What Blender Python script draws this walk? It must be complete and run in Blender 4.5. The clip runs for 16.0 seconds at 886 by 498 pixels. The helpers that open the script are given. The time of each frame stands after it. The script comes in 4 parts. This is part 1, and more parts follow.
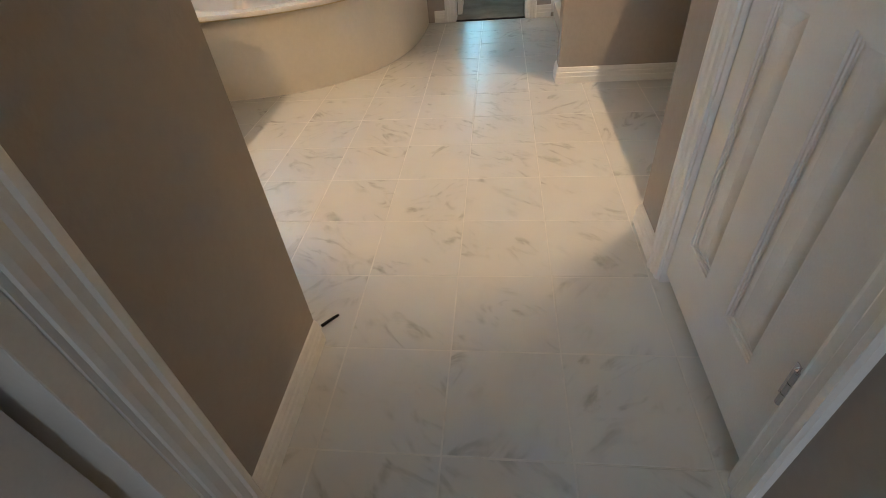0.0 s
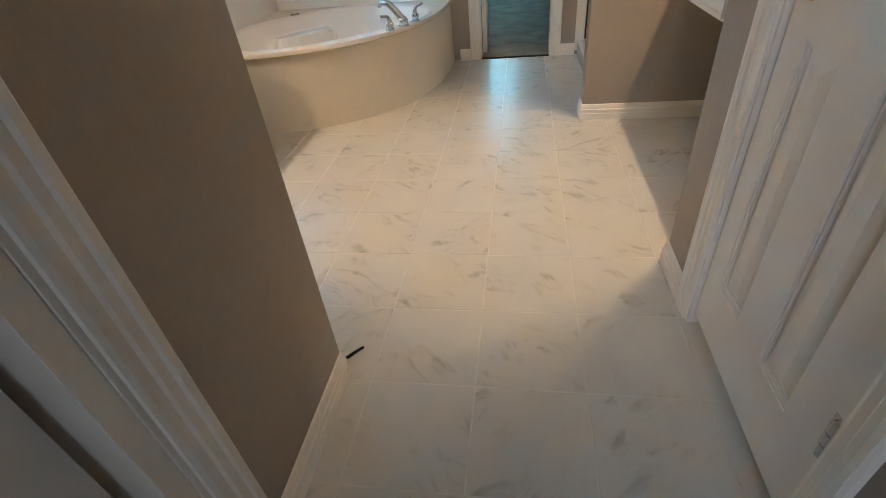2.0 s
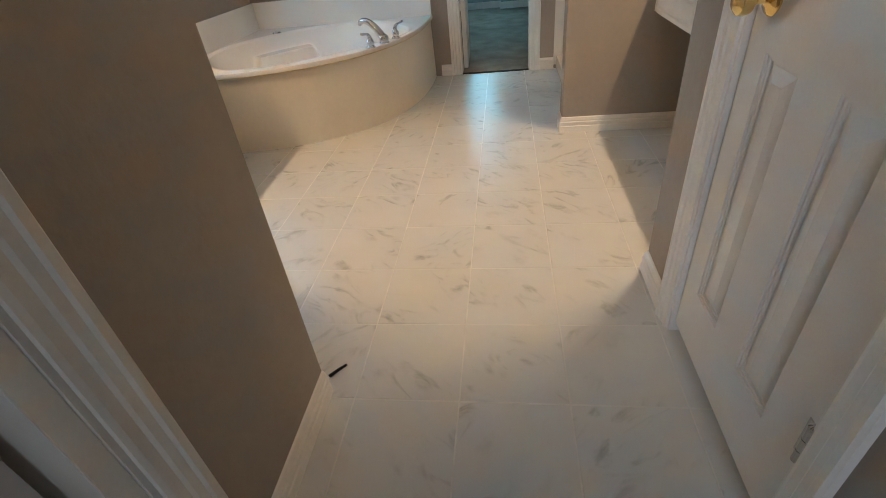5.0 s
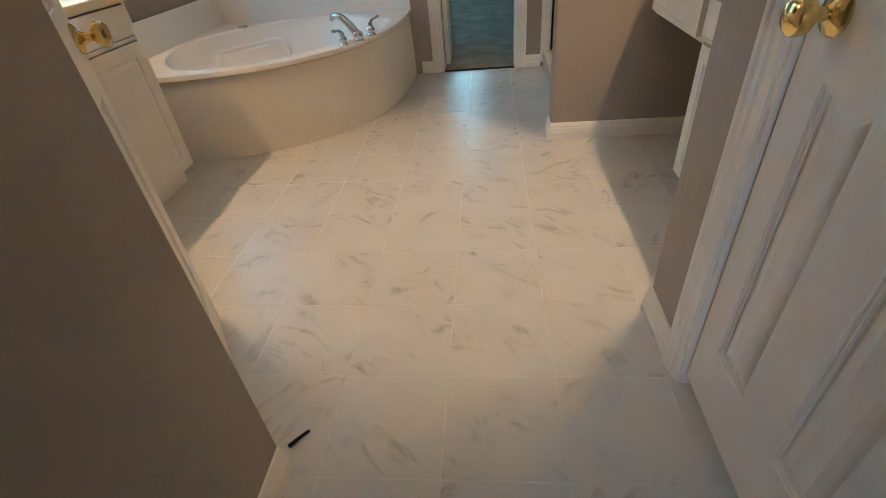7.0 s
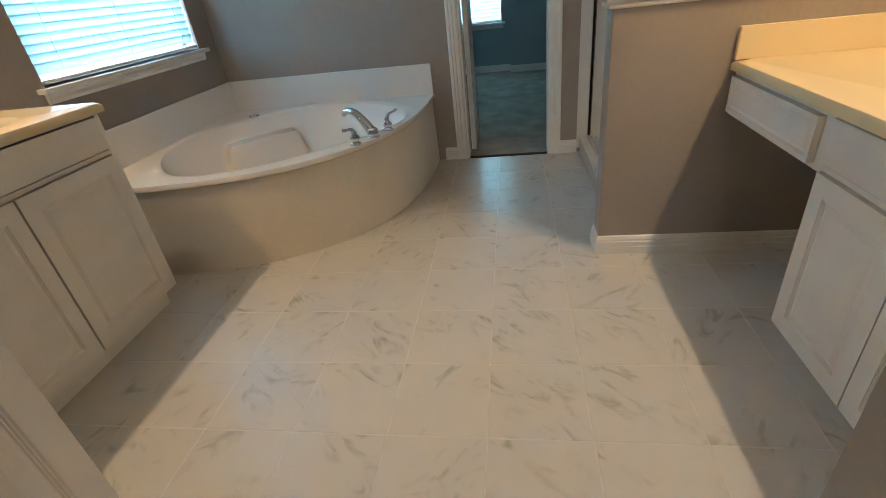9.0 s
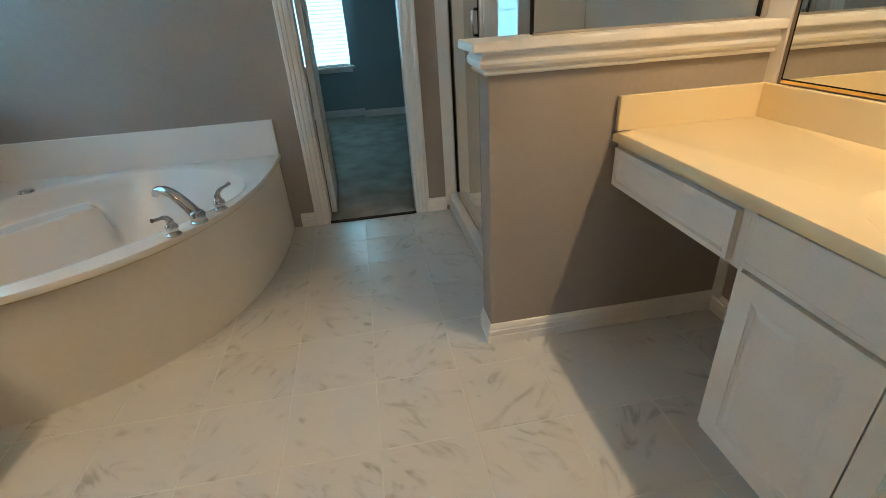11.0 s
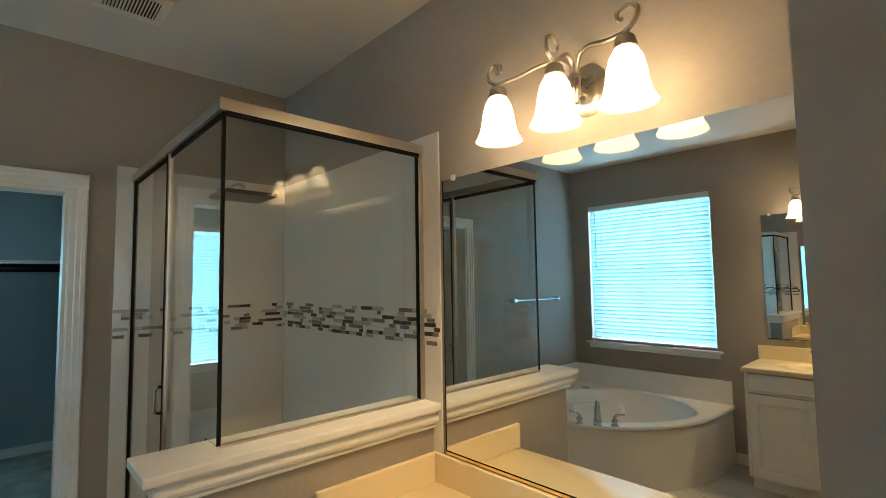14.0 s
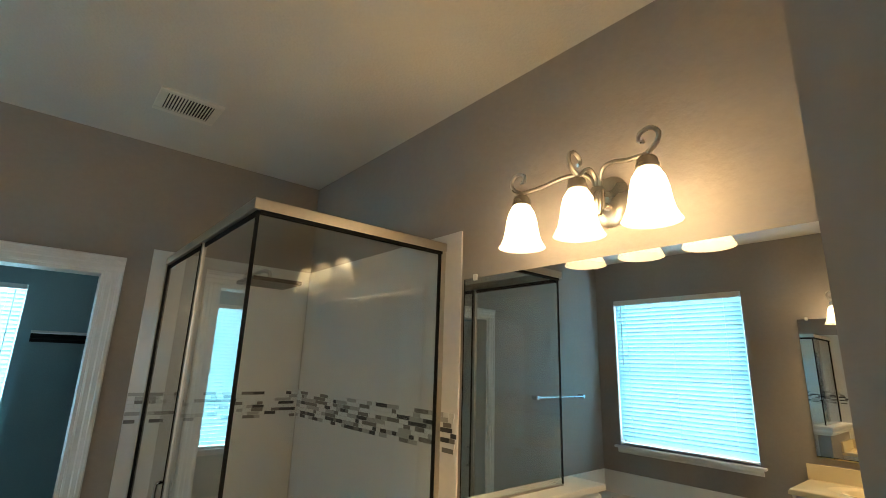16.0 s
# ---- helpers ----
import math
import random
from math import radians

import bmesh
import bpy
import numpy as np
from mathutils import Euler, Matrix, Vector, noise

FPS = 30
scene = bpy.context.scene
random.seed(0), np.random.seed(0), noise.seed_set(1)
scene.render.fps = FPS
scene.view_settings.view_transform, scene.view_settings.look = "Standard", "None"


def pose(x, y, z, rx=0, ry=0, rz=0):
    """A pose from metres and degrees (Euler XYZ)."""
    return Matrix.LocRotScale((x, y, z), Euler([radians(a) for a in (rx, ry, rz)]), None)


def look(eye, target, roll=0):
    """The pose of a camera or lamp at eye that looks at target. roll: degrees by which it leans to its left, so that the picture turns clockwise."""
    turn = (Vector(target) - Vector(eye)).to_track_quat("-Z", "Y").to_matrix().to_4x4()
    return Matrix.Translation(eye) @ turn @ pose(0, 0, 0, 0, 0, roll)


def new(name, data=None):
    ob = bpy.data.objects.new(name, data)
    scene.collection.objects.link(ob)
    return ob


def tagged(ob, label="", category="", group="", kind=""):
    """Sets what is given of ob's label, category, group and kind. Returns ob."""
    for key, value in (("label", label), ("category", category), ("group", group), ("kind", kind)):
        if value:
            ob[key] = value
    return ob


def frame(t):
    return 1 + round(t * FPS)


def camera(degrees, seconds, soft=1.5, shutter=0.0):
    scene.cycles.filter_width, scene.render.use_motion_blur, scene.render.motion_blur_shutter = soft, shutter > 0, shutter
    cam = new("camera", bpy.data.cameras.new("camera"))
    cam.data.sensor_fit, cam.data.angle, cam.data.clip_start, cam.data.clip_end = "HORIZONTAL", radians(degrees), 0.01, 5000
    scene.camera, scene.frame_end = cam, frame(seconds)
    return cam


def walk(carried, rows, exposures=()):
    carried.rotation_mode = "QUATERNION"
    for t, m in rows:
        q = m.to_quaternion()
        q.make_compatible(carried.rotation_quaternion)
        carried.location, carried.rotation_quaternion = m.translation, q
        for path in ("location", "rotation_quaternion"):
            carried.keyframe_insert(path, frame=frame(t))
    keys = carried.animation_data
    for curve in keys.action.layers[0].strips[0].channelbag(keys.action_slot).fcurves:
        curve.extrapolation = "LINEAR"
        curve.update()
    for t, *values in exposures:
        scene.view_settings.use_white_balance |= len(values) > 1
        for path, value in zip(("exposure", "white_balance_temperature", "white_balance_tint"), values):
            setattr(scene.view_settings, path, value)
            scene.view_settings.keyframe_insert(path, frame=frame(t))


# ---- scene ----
cam = camera(86.8, 16.0, soft=0.85)
PATH = [
    (0, (0.002, 0.156, 1.053), (-0.236, 1.669, -0.234), -5.7),
    (0.5, (0.002, 0.163, 1.056), (-0.257, 1.667, -0.236), -6.5),
    (1, (-0.006, 0.156, 1.08), (-0.296, 1.701, -0.157), -6.2),
    (1.5, (-0.005, 0.156, 1.078), (-0.32, 1.723, -0.123), -6.3),
    (2, (-0.014, 0.152, 1.079), (-0.336, 1.732, -0.105), -6.2),
    (2.5, (-0.009, 0.14, 1.08), (-0.309, 1.749, -0.069), -5.7),
    (3, (-0.003, 0.143, 1.084), (-0.276, 1.77, -0.048), -5.9),
    (3.5, (-0.001, 0.149, 1.085), (-0.28, 1.781, -0.036), -6.2),
    (4, (-0.005, 0.149, 1.087), (-0.29, 1.795, -0.013), -6.2),
    (6.3, (0.031, 0.234, 1.067), (-0.212, 1.809, -0.142), -6.3),
    (6.5, (0.03, 0.304, 1.065), (-0.208, 1.885, -0.137), -6.0),
    (7, (0.005, 0.406, 1.083), (-0.207, 2.004, -0.1), -5.8),
    (7.5, (-0.014, 0.467, 1.111), (-0.247, 2.093, -0.03), -6.3),
    (8, (-0.025, 0.593, 1.105), (-0.31, 2.251, 0.024), -7.0),
    (8.2, (-0.019, 0.671, 1.111), (-0.341, 2.34, 0.058), -7.3),
    (10.5, (-0.056, 1.35, 1.208), (-0.147, 3.107, 0.257), -4.6),
    (11, (-0.043, 1.439, 1.195), (0.209, 3.194, 0.269), -3.8),
    (11.5, (-0.094, 1.523, 1.192), (0.547, 3.172, 0.258), -3.0),
    (12, (-0.073, 1.513, 1.22), (0.853, 3.087, 0.404), -2.4),
    (12.5, (-0.029, 1.491, 1.299), (1.11, 3.037, 0.74), -1.6),
    (13, (-0.002, 1.484, 1.411), (1.271, 3.003, 1.142), -0.9),
    (13.5, (0.012, 1.478, 1.496), (1.348, 2.965, 1.439), -0.4),
    (14, (0.016, 1.454, 1.565), (1.376, 2.914, 1.704), -0.9),
    (14.5, (0.007, 1.445, 1.622), (1.397, 2.848, 1.938), -0.6),
    (15, (0.004, 1.444, 1.636), (1.41, 2.808, 2.041), 0.3),
    (15.5, (0.007, 1.438, 1.645), (1.406, 2.786, 2.12), 0.9),
    (16, (0.02, 1.45, 1.635), (1.269, 2.937, 2.113), 1.9),
]
EXPOSURES = [(0.0, 0.46, 6560, 12), (4.0, 0.46, 6560, 12), (7.0, 0.24, 6620, 13), (8.0, 0.02, 6560, 12), (10.5, -0.02, 6200, 6), (12.0, 0.02, 6220, 4), (13.0, -0.08, 6250, 2), (14.0, -0.25, 6400, 1), (16.0, -0.30, 6450, 1)]
walk(cam, [(t, look(eye, target, roll)) for t, eye, target, roll in PATH], EXPOSURES)
# ---- light ----
world = bpy.data.worlds.new("world")
scene.world = world
world.use_nodes = True
wn = world.node_tree.nodes
sky = wn.new("ShaderNodeTexSky")
sky.sky_type, sky.sun_disc = "NISHITA", False
sky.sun_elevation, sky.sun_rotation = radians(48), radians(140)
world.node_tree.links.new(sky.outputs[0], wn["Background"].inputs[0])
wn["Background"].inputs[1].default_value = 0.12
sun = new("sun", bpy.data.lights.new("sun", "SUN"))
sun.data.energy, sun.data.angle, sun.data.color = 2.5, radians(0.5), (1.0, 0.95, 0.88)
sun.matrix_basis = look((3, -4, 6), (0, 0, 0))


def window_lamp(name, place, target, width, height, watts, colour):
    lamp = bpy.data.lights.new(name, "AREA")
    lamp.shape, lamp.size, lamp.size_y = "RECTANGLE", width, height
    lamp.energy, lamp.color = watts, colour
    ob = new(name, lamp)
    ob.matrix_basis = look(place, target)
    return ob


DAY = (0.52, 0.74, 1.0)
XW, XM, YB, CEIL = -2.045, 1.278, 4.258, 2.742
WIN = (2.862, 4.060, 0.922, 2.340)
CWIN = (-1.00, -0.135, 0.60, 2.27)
window_lamp("window_light", (XW - 0.11, 3.461, 1.63), (0, 3.461, 1.63), 1.18, 1.40, 118, DAY)
window_lamp("closet_window_light", (-0.568, 7.64, 1.435), (-0.568, 5, 1.435), 0.85, 1.65, 92, (0.55, 0.78, 0.93))
# added, source unseen: daylight from behind, assumed from bluish highlights on the hall casing
window_lamp("unseen_bedroom_light", (-0.45, -4.52, 1.5), (-0.2, 0, 1.2), 1.5, 1.3, 40, (0.80, 0.90, 1.0))
BULB_WATTS, BULB_COLOUR = 17.6, (1.0, 0.68, 0.39)


# ---- materials ----
def nodes_of(name):
    m = bpy.data.materials.new(name)
    m.use_nodes = True
    nt = m.node_tree
    return m, nt, nt.nodes, nt.links, nt.nodes["Principled BSDF"]


def surface(name, colour, rough=0.5, metal=0.0, vary=0.08, size=6.0, bump=0.0, grain=60.0, spec=0.5, dirt=None, coat=0.0):
    """Paint, stone, metal or cloth: base colour with patches at two scales and a fine relief."""
    m, nt, n, l, b = nodes_of(name)
    b.inputs["Roughness"].default_value, b.inputs["Metallic"].default_value = rough, metal
    b.inputs["Specular IOR Level"].default_value = spec
    b.inputs["Coat Weight"].default_value = coat
    co = n.new("ShaderNodeTexCoord")
    big, fine = n.new("ShaderNodeTexNoise"), n.new("ShaderNodeTexNoise")
    big.inputs["Scale"].default_value, big.inputs["Detail"].default_value = size, 4
    fine.inputs["Scale"].default_value, fine.inputs["Detail"].default_value = grain, 3
    for t in (big, fine):
        l.new(co.outputs["Object"], t.inputs["Vector"])
    mix = n.new("ShaderNodeMix")
    mix.data_type = "RGBA"
    mix.inputs[6].default_value = (*[c * (1 - vary) for c in colour], 1)
    mix.inputs[7].default_value = (*(dirt or [min(1, c * (1 + vary)) for c in colour]), 1)
    add = n.new("ShaderNodeMath")
    add.operation = "MULTIPLY_ADD"
    add.inputs[1].default_value, add.inputs[2].default_value = 0.35, 0.0
    l.new(fine.outputs["Fac"], add.inputs[0])
    tot = n.new("ShaderNodeMath")
    tot.operation = "MULTIPLY_ADD"
    tot.inputs[1].default_value = 0.65
    l.new(big.outputs["Fac"], tot.inputs[0])
    l.new(add.outputs[0], tot.inputs[2])
    ramp = n.new("ShaderNodeMapRange")
    ramp.inputs[1].default_value, ramp.inputs[2].default_value = 0.35, 0.65
    l.new(tot.outputs[0], ramp.inputs[0])
    l.new(ramp.outputs[0], mix.inputs[0])
    l.new(mix.outputs[2], b.inputs["Base Color"])
    rr = n.new("ShaderNodeMapRange")
    rr.inputs[3].default_value, rr.inputs[4].default_value = rough * 0.85, min(1, rough * 1.15)
    l.new(big.outputs["Fac"], rr.inputs[0])
    l.new(rr.outputs[0], b.inputs["Roughness"])
    if bump:
        bp = n.new("ShaderNodeBump")
        bp.inputs["Strength"].default_value, bp.inputs["Distance"].default_value = bump, 0.004
        l.new(fine.outputs["Fac"], bp.inputs["Height"])
        l.new(bp.outputs[0], b.inputs["Normal"])
    return m


def marble(name):
    """White ceramic floor tile with slanting grey smudges and a printed cloudiness."""
    m, nt, n, l, b = nodes_of(name)
    co, info = n.new("ShaderNodeTexCoord"), n.new("ShaderNodeObjectInfo")
    off = n.new("ShaderNodeVectorMath")
    off.operation = "MULTIPLY_ADD"
    off.inputs[1].default_value = (37, 53, 11)
    comb = n.new("ShaderNodeCombineXYZ")
    for i in range(3):
        l.new(info.outputs["Random"], comb.inputs[i])
    l.new(comb.outputs[0], off.inputs[0])
    l.new(co.outputs["Object"], off.inputs[2])
    rot = n.new("ShaderNodeVectorRotate")
    rot.rotation_type = "Z_AXIS"
    rot.inputs["Angle"].default_value = radians(38)
    l.new(off.outputs[0], rot.inputs["Vector"])
    sc = n.new("ShaderNodeVectorMath")
    sc.operation = "MULTIPLY"
    sc.inputs[1].default_value = (4.4, 9.5, 5.0)
    l.new(rot.outputs[0], sc.inputs[0])
    vein = n.new("ShaderNodeTexNoise")
    vein.inputs["Scale"].default_value, vein.inputs["Detail"].default_value, vein.inputs["Distortion"].default_value = 1.0, 10, 2.6
    l.new(sc.outputs[0], vein.inputs["Vector"])
    band = n.new("ShaderNodeMapRange")
    band.interpolation_type = "SMOOTHSTEP"
    band.inputs[1].default_value, band.inputs[2].default_value = 0.50, 0.78
    l.new(vein.outputs["Fac"], band.inputs[0])
    cloud = n.new("ShaderNodeTexNoise")
    cloud.inputs["Scale"].default_value, cloud.inputs["Detail"].default_value = 5.0, 4
    l.new(off.outputs[0], cloud.inputs["Vector"])
    mask = n.new("ShaderNodeMapRange")
    mask.interpolation_type = "SMOOTHSTEP"
    mask.inputs[1].default_value, mask.inputs[2].default_value = 0.42, 0.62
    l.new(cloud.outputs["Fac"], mask.inputs[0])
    mul = n.new("ShaderNodeMath")
    mul.operation = "MULTIPLY"
    l.new(band.outputs[0], mul.inputs[0])
    l.new(mask.outputs[0], mul.inputs[1])
    base = n.new("ShaderNodeMix")
    base.data_type = "RGBA"
    base.inputs[6].default_value, base.inputs[7].default_value = (0.665, 0.66, 0.645, 1), (0.57, 0.575, 0.57, 1)
    l.new(cloud.outputs["Fac"], base.inputs[0])
    mix = n.new("ShaderNodeMix")
    mix.data_type = "RGBA"
    mix.inputs[7].default_value = (0.36, 0.365, 0.35, 1)
    l.new(base.outputs[2], mix.inputs[6])
    l.new(mul.outputs[0], mix.inputs[0])
    l.new(mix.outputs[2], b.inputs["Base Color"])
    b.inputs["Roughness"].default_value = 0.27
    bp = n.new("ShaderNodeBump")
    bp.inputs["Strength"].default_value, bp.inputs["Distance"].default_value = 0.08, 0.004
    l.new(cloud.outputs["Fac"], bp.inputs["Height"])
    l.new(bp.outputs[0], b.inputs["Normal"])
    return m


def stick_tile(name):
    """Mosaic sticks: white, grey, taupe and charcoal glass, picked at random stick by stick."""
    m, nt, n, l, b = nodes_of(name)
    info, ramp = n.new("ShaderNodeObjectInfo"), n.new("ShaderNodeValToRGB")
    ramp.color_ramp.interpolation = "CONSTANT"
    e = ramp.color_ramp.elements
    e[0].position, e[0].color = 0.0, (0.72, 0.72, 0.70, 1)
    e[1].position, e[1].color = 0.30, (0.42, 0.41, 0.39, 1)
    for p, c in ((0.50, (0.20, 0.185, 0.17)), (0.68, (0.06, 0.06, 0.065)), (0.84, (0.72, 0.71, 0.68))):
        s = e.new(p)
        s.color = (*c, 1)
    l.new(info.outputs["Random"], ramp.inputs[0])
    l.new(ramp.outputs[0], b.inputs["Base Color"])
    b.inputs["Roughness"].default_value = 0.18
    return m


def glazing(name, tint=(0.92, 0.96, 0.95), rough=0.0):
    m, nt, n, l, b = nodes_of(name)
    b.inputs["Base Color"].default_value = (*tint, 1)
    b.inputs["Transmission Weight"].default_value, b.inputs["Roughness"].default_value = 1.0, rough
    b.inputs["IOR"].default_value = 1.45
    return m


def translucent(name, colour, share, rough=0.5, clear=0.0):
    m, nt, n, l, b = nodes_of(name)
    b.inputs["Base Color"].default_value, b.inputs["Roughness"].default_value = (*colour, 1), rough
    tr, mx = n.new("ShaderNodeBsdfTranslucent"), n.new("ShaderNodeMixShader")
    tr.inputs[0].default_value = (*colour, 1)
    mx.inputs[0].default_value = share
    l.new(b.outputs[0], mx.inputs[1])
    l.new(tr.outputs[0], mx.inputs[2])
    clr, mc = n.new("ShaderNodeBsdfTransparent"), n.new("ShaderNodeMixShader")
    mc.inputs[0].default_value = clear
    l.new(mx.outputs[0], mc.inputs[1])
    l.new(clr.outputs[0], mc.inputs[2])
    l.new(mc.outputs[0], n["Material Output"].inputs[0])
    return m


WALL = surface("wall_paint", (0.325, 0.284, 0.252), 0.58, vary=0.05, size=2.2, bump=0.4, grain=38)
CEILING = surface("ceiling_paint", (0.66, 0.62, 0.56), 0.8, vary=0.04, size=2, bump=0.5, grain=90)
# closet wall colour with the daylight's blue-green cast mixed in
TEAL = surface("closet_paint_daytint", (0.29, 0.38, 0.41), 0.7, vary=0.04, size=2, bump=0.4, grain=75)
TRIM = surface("white_trim", (0.76, 0.74, 0.71), 0.38, vary=0.04, size=9, bump=0.06, grain=120)
DOORW = surface("door_white", (0.72, 0.70, 0.68), 0.42, vary=0.04, size=7, bump=0.10, grain=180)
CABINET = surface("cabinet_white", (0.76, 0.75, 0.72), 0.36, vary=0.04, size=9, bump=0.06, grain=140)
CULTURED = surface("cultured_marble", (0.80, 0.67, 0.43), 0.25, vary=0.008, size=1.5, bump=0.0, grain=9)
TUBW = surface("tub_acrylic", (0.80, 0.78, 0.75), 0.24, vary=0.008, size=2, bump=0.0, grain=9)
APRON = surface("tub_apron", (0.76, 0.72, 0.66), 0.34, vary=0.04, size=3, bump=0.05, grain=40)
CAULK = surface("yellowed_caulk", (0.62, 0.52, 0.33), 0.5, vary=0.15, size=20)
CHROME = surface("chrome", (0.62, 0.63, 0.66), 0.06, metal=1.0, vary=0.02)
NICKEL = surface("brushed_nickel", (0.52, 0.48, 0.43), 0.28, metal=1.0, vary=0.06, grain=160)
BRASS = surface("polished_brass", (0.83, 0.62, 0.27), 0.12, metal=1.0, vary=0.05)
ALU = surface("shower_aluminium", (0.56, 0.51, 0.45), 0.36, metal=1.0, vary=0.05)
DARK = surface("black_gasket", (0.010, 0.0095, 0.009), 0.75, vary=0.2, spec=0.12)
GROUT = surface("grout", (0.63, 0.62, 0.595), 0.80, vary=0.10, size=12, bump=0.3, grain=300)
SHOWERT = surface("shower_tile", (0.74, 0.72, 0.69), 0.16, vary=0.04, size=3, bump=0.03, grain=30)
CARPET = surface("carpet", (0.33, 0.30, 0.26), 1.0, vary=0.28, size=5, bump=0.6, grain=420, spec=0.1)
BRONZE = surface("dark_bronze", (0.10, 0.085, 0.07), 0.35, metal=1.0, vary=0.1)
DRAIN = surface("dull_drain", (0.30, 0.27, 0.22), 0.3, metal=1.0, vary=0.15)
# near-black: the dark carpet strip, and painted shade inside the ceiling vent
STRIP_DUCTSHADE = surface("strip_and_duct_shade", (0.03, 0.026, 0.022), 0.9, vary=0.2)
MARBLE, STICK = marble("marble_tile"), stick_tile("mosaic_stick")
GLASS, PANE = glazing("shower_glass"), glazing("window_glass", (1, 1, 1))
SLAT = translucent("blind_slat", (0.66, 0.84, 0.87), 0.40)
SHADE = translucent("frosted_shade", (0.97, 0.94, 0.88), 0.80, 0.35, 0.32)
BACKING = surface("mirror_back", (0.10, 0.10, 0.09), 0.6)
MIRROR, _nt, _n, _l, _b = nodes_of("mirror")
_b.inputs["Base Color"].default_value = (0.86, 0.88, 0.87, 1)
_b.inputs["Metallic"].default_value, _b.inputs["Roughness"].default_value = 1.0, 0.0
GRASS = surface("lawn", (0.07, 0.11, 0.04), 0.9, vary=0.4, size=3, bump=0.5, grain=90)


# ---- builders ----
def mesh_of(name, bm, material, smooth=False):
    bmesh.ops.recalc_face_normals(bm, faces=bm.faces)
    me = bpy.data.meshes.new(name)
    bm.to_mesh(me)
    bm.free()
    me.materials.append(material)
    if smooth:
        for p in me.polygons:
            p.use_smooth = True
        me.set_sharp_from_angle(angle=radians(38))
    return me


def part(name, bm, material, parent, label="", smooth=False, m=None):
    ob = new(name, mesh_of(name, bm, material, smooth))
    ob.parent = parent
    if m is not None:
        ob.matrix_basis = m
    return tagged(ob, label) if label else ob


def thing(name, label, category, m=None, group=""):
    ob = new(name)
    ob.empty_display_size = 0.05
    if m is not None:
        ob.matrix_basis = m
    return tagged(ob, label, category, group)


def structure(name, bm, material, label, smooth=False):
    return tagged(new(name, mesh_of(name, bm, material, smooth)), label, kind="structure")


def add_box(bm, x0, x1, y0, y1, z0, z1, bevel=0.0):
    made = bmesh.ops.create_cube(bm, size=1.0)["verts"]
    for v in made:
        v.co = Vector(((x0 + x1) / 2 + v.co.x * (x1 - x0), (y0 + y1) / 2 + v.co.y * (y1 - y0), (z0 + z1) / 2 + v.co.z * (z1 - z0)))
    if bevel:
        es = {e for v in made for e in v.link_edges}
        bmesh.ops.bevel(bm, geom=list(es), offset=bevel, segments=2, affect="EDGES", profile=0.6)
    return bm


def box(x0, x1, y0, y1, z0, z1, bevel=0.0):
    return add_box(bmesh.new(), x0, x1, y0, y1, z0, z1, bevel)


def lathe(profile, seg=32, m=None, bm=None):
    """Turns a profile of (radius, height) round z; m lays it elsewhere."""
    bm = bm or bmesh.new()
    rings = []
    for r, z in profile:
        if r < 1e-6:
            rings.append([bm.verts.new((0, 0, z))])
        else:
            rings.append([bm.verts.new((r * math.cos(2 * math.pi * i / seg), r * math.sin(2 * math.pi * i / seg), z)) for i in range(seg)])
    for a, b in zip(rings, rings[1:]):
        for i in range(seg):
            j = (i + 1) % seg
            vs = [a[i % len(a)], a[j % len(a)], b[j % len(b)], b[i % len(b)]]
            vs = list(dict.fromkeys(vs))
            if len(vs) > 2:
                bm.faces.new(vs)
    if m is not None:
        for ring in rings:
            for v in ring:
                v.co = m @ v.co
    return bm


def spline(points, steps=8):
    """A smooth line through the points."""
    ps = [Vector(p) for p in points]
    ps = [2 * ps[0] - ps[1]] + ps + [2 * ps[-1] - ps[-2]]
    out = []
    for a, b, c, d in zip(ps, ps[1:], ps[2:], ps[3:]):
        for k in range(steps):
            t = k / steps
            out.append(0.5 * (2 * b + (c - a) * t + (2 * a - 5 * b + 4 * c - d) * t * t + (3 * b - a - 3 * c + d) * t ** 3))
    return out + [ps[-2]]


def tube(line, radius, seg=12, flat=1.0, bm=None, closed=False):
    """A round or flattened bar along a line; radius may be one number or (start, end)."""
    bm = bm or bmesh.new()
    r0, r1 = radius if isinstance(radius, tuple) else (radius, radius)
    rings, side = [], None
    for i, p in enumerate(line):
        a = line[i - 1] if i or closed else p
        b = line[(i + 1) % len(line)] if i < len(line) - 1 or closed else p
        d = (b - a).normalized()
        if side is None:
            side = d.cross(Vector((0, 0, 1)))
            side = side.normalized() if side.length > 0.1 else Vector((1, 0, 0))
        side = (side - d * side.dot(d)).normalized()
        up = d.cross(side)
        r = r0 + (r1 - r0) * i / (len(line) - 1)
        rings.append([bm.verts.new(p + side * r * math.cos(2 * math.pi * k / seg) + up * r * flat * math.sin(2 * math.pi * k / seg)) for k in range(seg)])
    pairs = list(zip(rings, rings[1:])) + ([(rings[-1], rings[0])] if closed else [])
    for a, b in pairs:
        for k in range(seg):
            bm.faces.new((a[k], a[(k + 1) % seg], b[(k + 1) % seg], b[k]))
    if not closed:
        bm.faces.new(rings[0])
        bm.faces.new(list(reversed(rings[-1])))
    return bm


